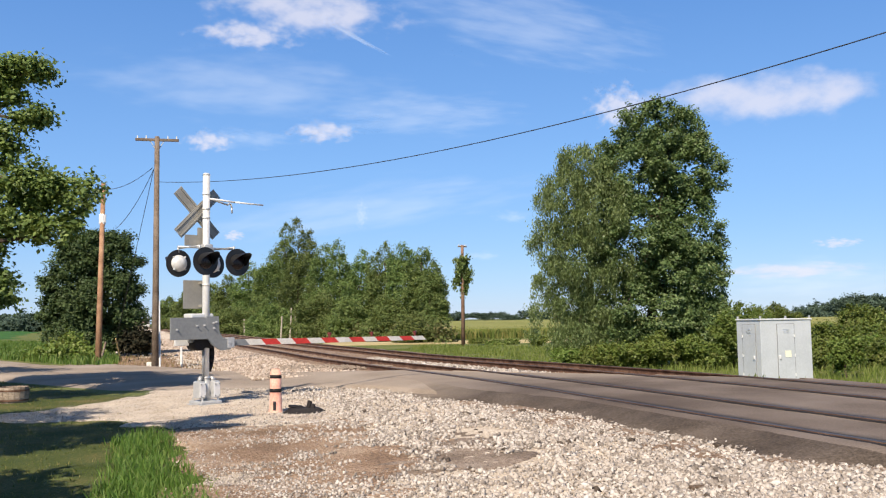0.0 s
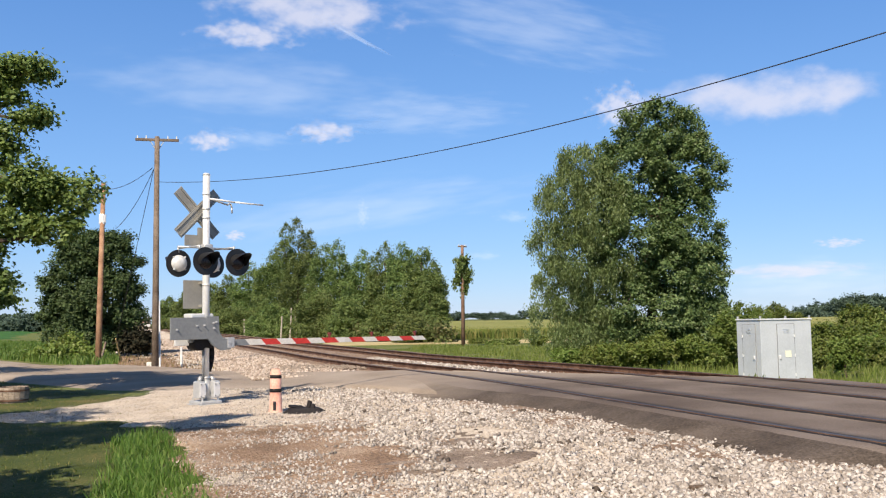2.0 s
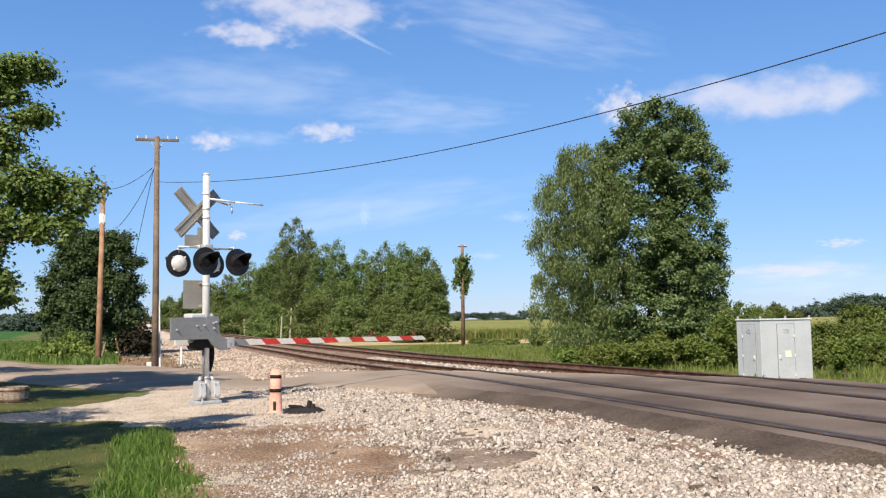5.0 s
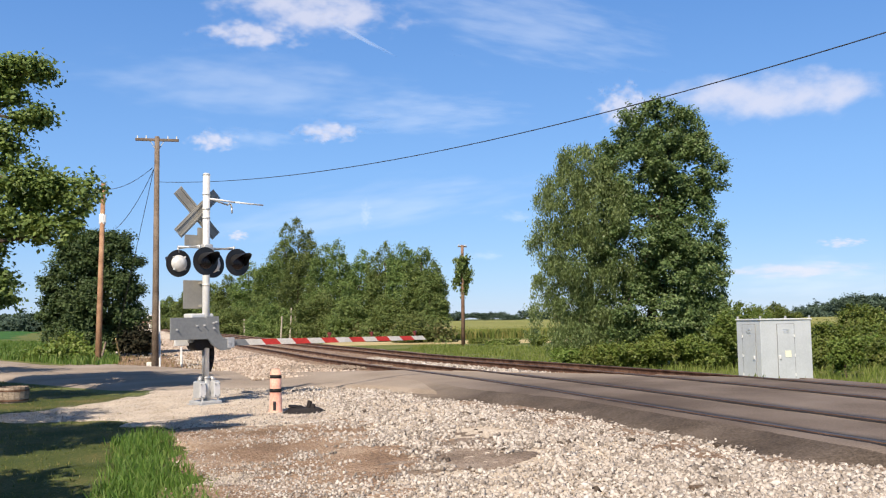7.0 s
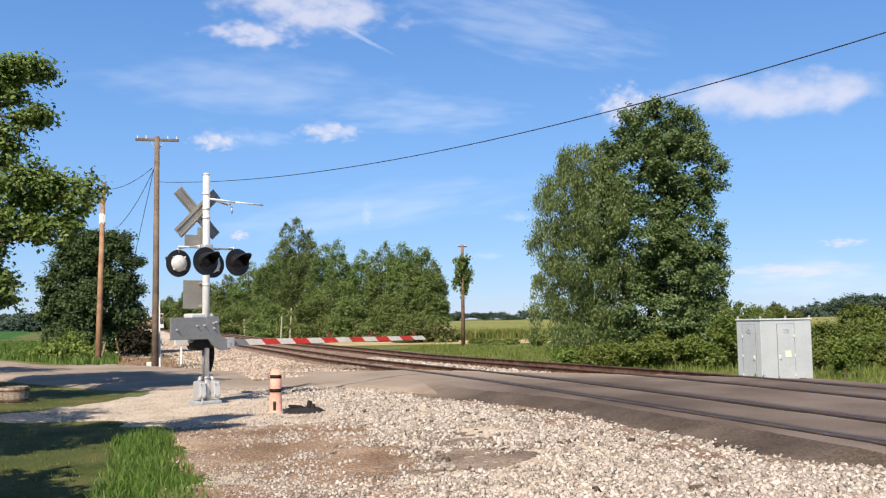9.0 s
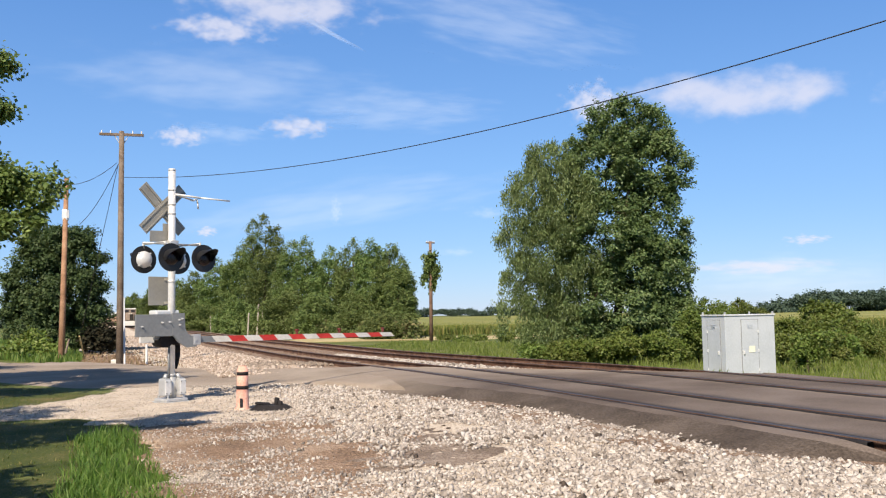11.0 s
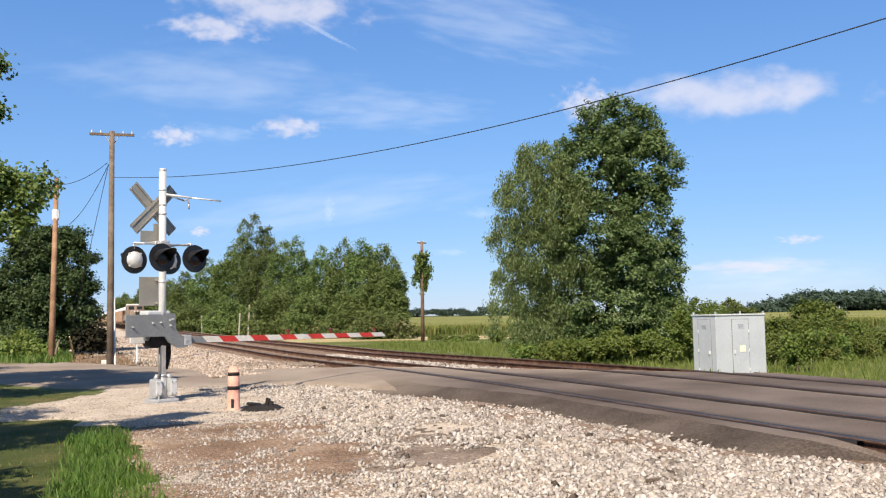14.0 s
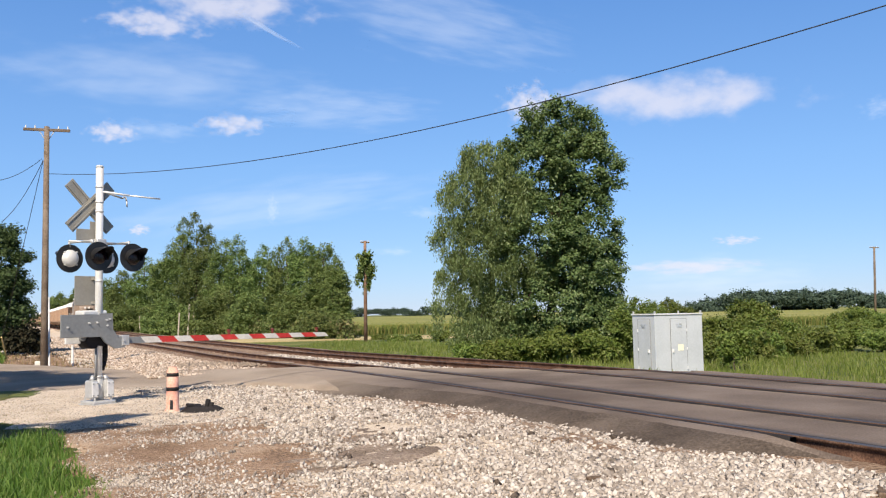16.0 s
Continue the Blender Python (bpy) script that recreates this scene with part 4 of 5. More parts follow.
bm = B(); rod(bm, (0.05, -0.05, 4.06), (0.42, -0.1, 3.96), 0.018); limb(bm, (0.42, -0.1, 3.96), (0.54, -0.08, 3.8), 0.018, 0.016, 0.2, 8, 5)
mp("bracket_hook", bm, M_GALV, "bent bracket end")
# the arm: tapered, striped white and red
arm_a, arm_b = Vector((0.46, -0.15, 1.21)), Vector((5.86, -0.12, 1.17))
N_STR = 14
for k in range(N_STR):
    bm = B()
    t0, t1 = k / N_STR, (k + 1) / N_STR
    hh0, hh1 = 0.062 - 0.014 * t0, 0.062 - 0.014 * t1
    sl = 0.06
    p0, p1 = arm_a.lerp(arm_b, t0), arm_a.lerp(arm_b, t1)
    vs = [(p0.x + sl, 0.02, p0.z - hh0), (p1.x + sl, 0.02, p1.z - hh1), (p1.x - sl, 0.02, p1.z + hh1), (p0.x - sl, 0.02, p0.z + hh0)]
    fr = [bm.verts.new((x_, p0.y - 0.02, z_)) for x_, _, z_ in vs]
    bk = [bm.verts.new((x_, p0.y + 0.02, z_)) for x_, _, z_ in vs]
    bm.faces.new(fr), bm.faces.new(bk[::-1])
    for j in range(4):
        bm.faces.new((fr[j], bk[j], bk[(j + 1) % 4], fr[(j + 1) % 4]))
    mp("arm_stripe", bm, M_GREY if k == 0 else (M_RED if k % 2 == 0 else M_WHITE), ("red" if k % 2 == 0 and k else "white") + " reflective stripe of the gate arm", smoothed=False)
M_ARMLAMP = mat("gate arm lamp plastic", [(0.10, 0.018, 0.014), (0.17, 0.028, 0.02)], 0.4, scale=6, fine=40, bump=0.05, depth=0.002)
for t_ in (0.464, 0.69, 0.943):
    p = arm_a.lerp(arm_b, t_)
    bm = B(); box(bm, (0.04, 0.05, 0.07), (p.x, p.y, p.z + 0.09), bevel=0.01); rod(bm, (p.x - 0.04, p.y, p.z + 0.14), (p.x + 0.04, p.y, p.z + 0.14), 0.026, seg=14)
    mp("arm_lamp", bm, M_ARMLAMP, "small dark red gate arm lamp")

# ---- signal house ----
def signal_house():
    c0 = Vector((9.73, 28.30, 0.51))
    hb = empty("signal_house", (c0.x, c0.y, -0.68), 18.5)
    tagged(hb, "light grey sheet-metal railway signal house with two doors", "signal house")
    wn_, wu_, h_ = 1.90, 1.18, 2.10
    bm = B(); box(bm, (wn_, wu_, h_), (wn_ / 2, wu_ / 2, h_ / 2), bevel=0.012)
    part("body", bm, M_CASE, hb)
    bm = B(); box(bm, (wn_ + 0.06, wu_ + 0.06, 0.045), (wn_ / 2, wu_ / 2, h_ + 0.02), bevel=0.012)
    part("roof", bm, M_ALU, hb, "pale metal roof cap")
    M_GAP = mat('dark door gap', [(0.2, 0.21, 0.22), (0.26, 0.27, 0.28)], 0.8, bump=0)
    for nm, cx, cy, w_, ax in (("door", 0.92, -0.012, 0.62, 0), ("door", -0.012, 0.55, 0.62, 1)):
        bm = B(); box(bm, (w_, 0.024, h_ - 0.22) if ax == 0 else (0.024, w_, h_ - 0.22), (cx, cy, h_ / 2 - 0.02), bevel=0.006)
        d_ = part(nm, bm, M_CASE, hb, "flush grey metal door")
        bm = B(); box(bm, (w_ + 0.035, 0.016, h_ - 0.185) if ax == 0 else (0.016, w_ + 0.035, h_ - 0.185), (cx, cy, h_ / 2 - 0.02))
        part("door_gap", bm, M_GAP, d_)
        for z_ in (0.4, 1.0, 1.6):
            o_ = w_ / 2 + 0.01
            bm = B(); rod(bm, (cx + o_, cy - 0.012, z_ - 0.05) if ax == 0 else (cx - 0.012, cy + o_, z_ - 0.05), (cx + o_, cy - 0.012, z_ + 0.05) if ax == 0 else (cx - 0.012, cy + o_, z_ + 0.05), 0.018, seg=8)
            part("hinge", bm, M_ALU, d_)
        bm = B(); o_ = -w_ / 2 + 0.06
        if ax == 0:
            box(bm, (0.05, 0.05, 0.12), (cx + o_, cy - 0.03, 0.95), bevel=0.012)
        else:
            box(bm, (0.05, 0.05, 0.12), (cx - 0.03, cy + o_, 0.95), bevel=0.012)
        part("handle", bm, M_ALU, d_, "bright metal door handle")
        bm = B()
        for k in range(5):
            if ax == 0:
                box(bm, (0.22, 0.014, 0.014), (cx + 0.02, cy - 0.014, 1.70 + k * 0.03))
            else:
                box(bm, (0.014, 0.22, 0.014), (cx - 0.014, cy, 1.70 + k * 0.03))
        part("vent_louvres", bm, M_CASE, d_)
    bm = B(); box(bm, (0.22, 0.008, 0.2), (0.98, -0.03, 1.05))
    part("notice_plate", bm, mat("pale yellow notice", [(0.66, 0.65, 0.5), (0.74, 0.73, 0.6)], 0.6, fine=30, bump=0), hb, "small pale yellow notice plate")
    for x_, y_ in ((0.03, 0.03), (wn_ - 0.03, 0.03), (0.03, wu_ - 0.03), (wn_ - 0.03, wu_ - 0.03)):
        bm = B(); box(bm, (0.05, 0.05, 0.09), (x_, y_, h_ + 0.08), bevel=0.008)
        part("lifting_lug", bm, M_GALV, hb)


signal_house()

# ---- poles and wires ----
def utility_pole(name, foot, top, r, material, label, arm=None):
    p = empty(name, foot)
    f0, t0 = Vector(foot), Vector(top)
    bm = B(); rod(bm, (0, 0, -0.3), t0 - f0, r, r * 0.72, 14)
    soft(part("pole", bm, material, p))
    if arm:
        bm = B(); c = t0 - f0 + Vector((0, 0, -0.12)); v = Vector(arm) / 2
        q = v.to_track_quat("X", "Z").to_matrix().to_4x4()
        box(bm, (v.length * 2, 0.09, 0.11), bevel=0.01)
        bmesh.ops.transform(bm, matrix=Matrix.Translation(c) @ q, verts=bm.verts)
        cross = part("crossarm", bm, M_WOOD, p)
        bm = B()
        for sg in (-1, 1):
            rod(bm, c + v * 0.35 * sg, c + Vector((0, 0, -0.5)), 0.018, seg=6)
        part("arm_brace", bm, M_GALV, p)
        for k in (-0.9, -0.5, 0.5, 0.9):
            bm = B(); rod(bm, c + v * k + Vector((0, 0, 0.05)), c + v * k + Vector((0, 0, 0.17)), 0.03, 0.02, 8)
            part("insulator", bm, M_WHITE, p)
    return tagged(p, label, "utility pole")


UTOP, UFOOT = Vector((-11.88, 37.80, 9.39)), Vector((-11.17, 35.51, -0.19))
utility_pole("utility_pole", UFOOT, UTOP, 0.14, M_WOOD, "weathered grey wooden utility pole with one crossarm", (1.72, 0.3, -0.02))
OTOP, OFOOT = Vector((-16.60, 44.50, 8.51)), Vector((-15.90, 42.21, -0.20))
lean_pole = utility_pole("utility_pole", OFOOT, OTOP, 0.145, M_WOODO, "leaning orange-brown wooden utility pole without a crossarm")
tag_at = OFOOT.lerp(OTOP, 0.79) - OFOOT
bm = B(); box(bm, (0.27, 0.27, 0.52), bevel=0.05); rod(bm, (0.15, -0.05, -0.16), (0.15, -0.05, 0.22), 0.05, seg=10)
bmesh.ops.translate(bm, vec=tag_at, verts=bm.verts)
part("sleeve", bm, M_ALU, lean_pole, "pale metal sleeve fixed round the pole")
VFOOT, VTOP = Vector((*(1.51, 74.00, -0.52)[:2], -0.65)), Vector((1.56, 74.00, 7.59))
vine_pole = utility_pole("telegraph_pole", VFOOT, VTOP, 0.16, M_TIMBER, "old telegraph pole overgrown with green vines", (0.7, 0.3, 0))
vb = [tuple(Vector(p) - VFOOT) + (a, a, h) for p, a, h in (((1.54, 74.00, 6.31), 0.685, 0.502), ((1.39, 74.00, 5.48), 0.594, 0.822), ((1.89, 74.00, 5.16), 0.457, 0.914), ((1.59, 74.00, 3.88), 0.274, 0.822), ((1.05, 74.00, 4.57), 0.274, 0.548))]
leaves("vines", vb, 4200, 0.16, M_FARLEAF, vine_pole, 77, droop=0.4, reach=0.5)
RFOOT, RTOP = Vector((*(72.73, 120.00, 0.08)[:2], -0.65)), Vector((73.10, 120.00, 9.72))
utility_pole("telegraph_pole", RFOOT, RTOP, 0.18, M_WOOD, "distant grey telegraph pole with a short crossarm", (1.6, 0.4, 0))


def wire(name, pts, r, label, group="overhead wires"):
    cu = bpy.data.curves.new(name, 'CURVE')
    cu.dimensions, cu.bevel_depth, cu.bevel_resolution = '3D', r, 1
    sp = cu.splines.new('POLY')
    sp.points.add(len(pts) - 1)
    for q, p in zip(sp.points, pts):
        q.co = (*p, 1)
    cu.materials.append(M_CABLE)
    ob = new(name, cu)
    return tagged(ob, label, "cable", group)


def sagging(a, b, sag, n=40):
    a, b = Vector(a), Vector(b)
    return [a.lerp(b, t) - Vector((0, 0, sag * 4 * t * (1 - t))) for t in (k / n for k in range(n + 1))]


WIRE_A, WIRE_B = Vector((-11.85, 37.78)), Vector((8.10, 16.00))
wire("overhead_cable", [(*WIRE_A.lerp(WIRE_B, t), 3.1256 * t * t - 3.9964 * t + 7.4940) for t in (k / 40 for k in range(-0, 53))], 0.012, "black cable sagging across the road from the pole", "overhead wires")
wire("service_wire", sagging(OTOP - Vector((0, 0, 0.3)), Vector((-12.06, 37.80, 8.10)), 0.25), 0.012, "thin wire between two poles")
wire("service_wire", sagging(Vector((-12.01, 37.80, 8.03)), Vector((-16.51, 46.00, 6.43)), 0.3), 0.014, "thin wire dropping behind the trees")
wire("service_wire", sagging(OTOP - Vector((0, 0, 0.3)), Vector((-30, 40, 7.5)), 0.5), 0.012, "thin wire from the leaning pole")


# ---- small things by the crossing ----
M_ORANGE = mat("faded orange plastic", [(0.54, 0.243, 0.18), (0.648, 0.342, 0.261), (0.702, 0.432, 0.351)], 0.6, scale=4, fine=30, bump=0.08, depth=0.004)
M_STAVE = mat("grey barrel staves", [(0.16, 0.12, 0.09), (0.27, 0.22, 0.17), (0.36, 0.30, 0.25)], 0.9, scale=5, fine=40, bump=0.4, depth=0.006)
M_YELLOW = mat("yellow guy guard", [(0.5, 0.38, 0.16), (0.6, 0.5, 0.26)], 0.6, scale=4, fine=30, bump=0.05)


def marker_post(at):
    p = empty("marker_post", at)
    tagged(p, "faded orange plastic tube marker with two dark bands", "marker post")
    bm = B()
    prof = [(0.0, 0.125), (0.03, 0.125), (0.05, 0.11), (0.45, 0.10), (0.70, 0.095), (0.70, 0.075), (0.75, 0.07), (0.755, 0.0)]
    rings = []
    for z, r in prof:
        rings.append([bm.verts.new((r * math.cos(a * math.pi / 12), r * math.sin(a * math.pi / 12), z)) for a in range(24)])
    for r0, r1 in zip(rings, rings[1:]):
        for k in range(24):
            bm.faces.new((r0[k], r0[(k + 1) % 24], r1[(k + 1) % 24], r1[k]))
    bmesh.ops.remove_doubles(bm, verts=bm.verts, dist=0.0005)
    soft(part("tube", bm, M_ORANGE, p))
    for z in (0.38, 0.62):
        bm = B(); rod(bm, (0, 0, z - 0.03), (0, 0, z + 0.03), 0.108 - (z - 0.38) * 0.025, 0.106 - (z - 0.38) * 0.025, 24)
        soft(part("band", bm, M_RUBBER, p, "dark dirty band"))
    bm = B(); box(bm, (0.05, 0.02, 0.16), (0.0, -0.122, 0.12), bevel=0.01)
    part("foot_slot", bm, M_BLACK, p, "dark slot at the foot")
    return p


marker_post((*(-2.97, 16.18, -0.00)[:2], 0.03))


def rubber_base(at):
    bm = B()
    bmesh.ops.create_cone(bm, cap_ends=True, segments=18, radius1=0.42, radius2=0.26, depth=0.09)
    bmesh.ops.scale(bm, vec=(1.0, 0.75, 1), verts=bm.verts)
    rod(bm, (0.06, 0, 0.0), (0.08, 0.02, 0.15), 0.05, 0.035, 10)
    rod(bm, (0.14, -0.08, 0.02), (0.15, -0.07, 0.11), 0.045, 0.035, 10)
    box(bm, (0.24, 0.16, 0.05), (-0.14, 0.05, 0.04), pose(0, 0, 0, 8, 5, 25), 0.02)
    for v in bm.verts:
        v.co += Vector(noise.noise_vector(v.co * 7)) * 0.025
    ob = part("rubber_base", bm, M_RUBBER)
    ob.location = at
    tagged(ob, "broken black rubber base lying on the gravel", "rubber base")


rubber_base((*(-2.43, 16.00, 0.01)[:2], 0.07))


def barrel(at):
    b_ = empty("barrel_planter", at)
    tagged(b_, "weathered half barrel planter on the lawn", "planter")
    n = 18
    for k in range(n):
        a0, a1 = 2 * math.pi * (k + 0.03) / n, 2 * math.pi * (k + 0.97) / n
        bm = B()
        rows = []
        for z, r in ((0.0, 0.285), (0.12, 0.315), (0.24, 0.32), (0.34, 0.31)):
            rows.append([bm.verts.new((q * math.cos(a), q * math.sin(a), z)) for q, a in ((r, a0), (r, a1), (r - 0.03, a1), (r - 0.03, a0))])
        for r0, r1 in zip(rows, rows[1:]):
            for j in range(4):
                bm.faces.new((r0[j], r0[(j + 1) % 4], r1[(j + 1) % 4], r1[j]))
        bm.faces.new(rows[-1])
        part("stave", bm, M_STAVE, b_)
    for z, r in ((0.07, 0.312), (0.27, 0.326)):
        bm = B(); bmesh.ops.create_cone(bm, cap_ends=False, segments=36, radius1=r, radius2=r + 0.002, depth=0.035, matrix=Matrix.Translation((0, 0, z)))
        part("hoop", bm, M_RUST, b_, "rusty iron hoop")
    bm = B(); rod(bm, (0, 0, 0.02), (0, 0, 0.29), 0.275, seg=24)
    part("soil", bm, M_DIRT, b_, "dry potting soil")


barrel((*(-9.03, 19.27, -0.00)[:2], 0.0))


def stake(name, foot, top, r, material, label, cat):
    bm = B(); rod(bm, Vector((0, 0, -0.1)), Vector(top) - Vector(foot), r, r * 0.9, 8)
    ob = part(name, bm, material)
    ob.location = foot
    tagged(ob, label, cat)


stake("marker_stake", (-10.78, 37.70, -0.20), (-11.53, 40.30, 0.54), 0.05, M_WHITE, "thin white marker stake in the verge", "stake")
stake("pole_conduit", (-10.93, 35.35, -0.18), (-11.64, 37.50, 2.53), 0.035, M_ALU, "pale conduit running up beside the utility pole", "conduit")
stake("guy_guard", (-15.58, 44.39, -0.20), (-15.37, 43.00, 0.93), 0.04, M_YELLOW, "yellow plastic guard on a guy wire", "guy guard")
stake("leaning_stake", (-16.06, 42.84, -0.20), (-16.21, 44.00, 0.77), 0.05, M_WOOD, "weathered stake leaning by the pole", "stake")
bm = B(); box(bm, (0.28, 0.28, 0.32), (0, 0, 0.14), bevel=0.03)
ob = part("marker_block", bm, M_WHITE)
ob.location = (-11.52, 36.11, -0.19)
tagged(ob, "small white marker block at the pole foot", "block")
wire("guy_wire", sagging(Vector((-15.34, 43.00, 0.93)), Vector((-12.01, 37.80, 8.03)), 0.0, 4), 0.012, "steel guy wire of the utility pole")
for k, (x0, y0, z0, ln, rz) in enumerate(((*(2.23, 7.88, 0.10)[:2], 0.2, 0.42, 25), (*(2.40, 7.68, 0.10)[:2], 0.17, 0.34, -20), (*T(5.2, 6.1)[:2], 0.2, 0.9, 60), (*T(4.2, 5.9)[:2], 0.19, 1.1, 50))):
    bm = B(); box(bm, (ln, 0.07, 0.035), bevel=0.008)
    for v in bm.verts:
        v.co += Vector(noise.noise_vector(v.co * 9 + Vector((k, 0, 0)))) * 0.012
    ob = part("wood_scrap", bm, M_TIE)
    ob.matrix_basis = pose(x0, y0, gz(x0, y0) + 0.05, 4, 3, rz)
    tagged(ob, "splintered brown wood scrap on the gravel", "wood scrap", "wood scraps")
for k, (x0, y0, z0, x1, y1, z1) in enumerate(((*(-19.83, 118.00, -0.57), *(-19.60, 118.00, 3.40)), (*(-18.80, 117.00, -0.57), *(-18.93, 117.00, 2.45)), (*(-21.35, 120.00, -0.74), *(-21.19, 120.00, 2.35)), (*(-30.41, 140.00, -0.87), *(-30.50, 140.00, 2.13)))):
    stake("dead_trunk", (x0, y0, -0.65), (x1, y1, z1), 0.11, mat("pale dead wood", [(0.32, 0.28, 0.23), (0.46, 0.41, 0.35)], 0.9, fine=20, bump=0.2), "bare pale dead trunk before the tree row", "dead tree")


# ---- loose stone ----
CHIP = B()
bmesh.ops.create_cube(CHIP, size=1.5)
bmesh.ops.triangulate(CHIP, faces=CHIP.faces[:])
CHIP_V = np.array([v.co[:] for v in CHIP.verts])
CHIP_F = np.array([[v.index for v in fc.verts] for fc in CHIP.faces])
CHIP.free()


def stones(name, xy, z, radius, material, label, seed, group=""):
    rs = np.random.RandomState(seed)
    n = len(xy)
    shapes = np.stack([CHIP_V * (1 + rs.uniform(-0.4, 0.25, (8, 1))) + rs.uniform(-0.22, 0.22, (8, 3)) for _ in range(60)])
    v = shapes[rs.randint(60, size=n)] * np.stack([rs.uniform(0.7, 1.25, n), rs.uniform(0.6, 1.0, n), rs.uniform(0.45, 0.85, n)], -1)[:, None]
    q = rs.normal(size=(n, 4))
    q[:, 0] *= 2.0
    q /= np.linalg.norm(q, axis=1)[:, None]
    w, x, y, zz = q.T
    Rm = np.stack([1 - 2 * (y * y + zz * zz), 2 * (x * y - zz * w), 2 * (x * zz + y * w), 2 * (x * y + zz * w), 1 - 2 * (x * x + zz * zz), 2 * (y * zz - x * w),
                   2 * (x * zz - y * w), 2 * (y * zz + x * w), 1 - 2 * (x * x + y * y)], -1).reshape(-1, 3, 3)
    v = np.einsum('nij,nkj->nki', Rm, v) * radius[:, None, None]
    v += np.concatenate([xy, (z + radius * 0.25)[:, None]], 1)[:, None]
    fc = CHIP_F[None] + (np.arange(n) * 8)[:, None, None]
    ob = mesh_np(name, v.reshape(-1, 3), fc.reshape(-1, 3), material)
    return tagged(ob, label, "stones", kind="stuff")


def scatter(poly, n, seed, power=1.0, avoid=None, keep=0.2):
    """Places in an outline, thinning out with the distance from the camera's end; few of them in the avoided patch."""
    rs = np.random.RandomState(seed)
    px_, py_ = [p[0] for p in poly], [p[1] for p in poly]
    out = np.zeros((0, 2))
    while len(out) < n:
        c = np.stack([rs.uniform(min(px_), max(px_), n), rs.uniform(max(6.5, min(py_)), max(py_), n)], -1)
        ok = inside(poly, c[:, 0], c[:, 1]) & (rs.uniform(size=n) < (8.0 / np.maximum(8.0, c[:, 1])) ** power)
        pat = np.array([noise.noise((a * 0.75, b * 0.75, 4.0)) + 0.5 * noise.noise((a * 2.1, b * 2.1, 7.0)) for a, b in c])
        ok &= rs.uniform(size=n) < 0.72 + 0.75 * pat
        if avoid:
            ok &= ~(inside(avoid, c[:, 0], c[:, 1]) | inside(SOIL, c[:, 0], c[:, 1])) | (rs.uniform(size=n) < keep + 1.6 * pat)
        out = np.r_[out, c[ok]]
    return out[:n]


rs = np.random.RandomState(90)
XY = scatter([tuple(p) for p in GRAVEL], 52000, 91, 1.2, [tuple(p) for p in DIRT], 0.42)
across = NX * XY[:, 0] + NY * XY[:, 1]
coarse = np.clip(0.45 + (across - 1.0) / 4.0, 0.42, 1.0) * np.where((XY[:, 1] > 14.6) & (across < 3.2), 0.6, 1.0)
in_dirt = inside([tuple(p) for p in DIRT], XY[:, 0], XY[:, 1]) | inside(SOIL, XY[:, 0], XY[:, 1])
stones("gravel_stones", XY, ground_z(XY[:, 0], XY[:, 1]) + np.where(in_dirt, 0.046, 0.033), coarse * (0.0095 + 0.028 * rs.uniform(size=len(XY)) ** 2.4), M_STONE, "loose pale limestone lumps", 92)
XY = scatter([tuple(T(a, b)[:2]) for a, b in ((25, 3.0), (25, 6.2), (60, 6.0), (60, 3.0))], 6500, 93, 0.8)
stones("ballast_stones", XY, ground_z(XY[:, 0], XY[:, 1]) + 0.05, rs.uniform(0.03, 0.06, len(XY)), M_BSTONE, "pale ballast stones on the track shoulder", 94)
XY = scatter([tuple(T(a, b)[:2]) for a, b in ((44, 2.6), (44, 6.0), (110, 5.8), (110, -1.5), (66, 0.4))], 6000, 193, 0.3)
stones("ballast_stones", XY, ground_z(XY[:, 0], XY[:, 1]) + 0.05, rs.uniform(0.04, 0.09, len(XY)), M_BSTONE, "pale stones on the low bank beside the track", 194)
XY = scatter([tuple(T(a, b)[:2]) for a, b in ((19.8, 9.1), (18.4, 10.1), (38, 9.8), (38, 9.2))], 1300, 95, 0.3)
stones("ballast_stones", XY, ground_z(XY[:, 0], XY[:, 1]) + 0.08, rs.uniform(0.03, 0.06, len(XY)), M_STONE, "pale ballast stones between the two tracks", 96)
XY = scatter([tuple(T(a, b)[:2]) for a, b in ((-2, 4.0), (-2, 6.4), (6.4, 6.5), (8, 5.2), (8, 4.0))], 4500, 97, 0.3)
stones("gravel_stones", XY, ground_z(XY[:, 0], XY[:, 1]) + 0.05, rs.uniform(0.012, 0.038, len(XY)), M_STONE, "limestone lumps beside the exposed rail", 98)


rs = np.random.RandomState(44)
XY = scatter([tuple(p) for p in GRAVEL], 420, 45, 1.0)
XY = XY[NX * XY[:, 0] + NY * XY[:, 1] > 3.2]
stones("dark_lumps", XY, ground_z(XY[:, 0], XY[:, 1]) + 0.03, rs.uniform(0.015, 0.05, len(XY)), M_ASPHD, "dark crumbs of old asphalt among the gravel", 46)


rs = np.random.RandomState(47)
XY = scatter([(-5.4, 29.6), (-2.4, 29.4), (-1.6, 31.4), (-3.6, 32.6), (-5.8, 33.4)], 900, 48, 0.3)
stones("dark_lumps", XY, ground_z(XY[:, 0], XY[:, 1]) + 0.06, rs.uniform(0.03, 0.06, len(XY)), M_ASPHD, "dark lumps on the ballast bank", 49)


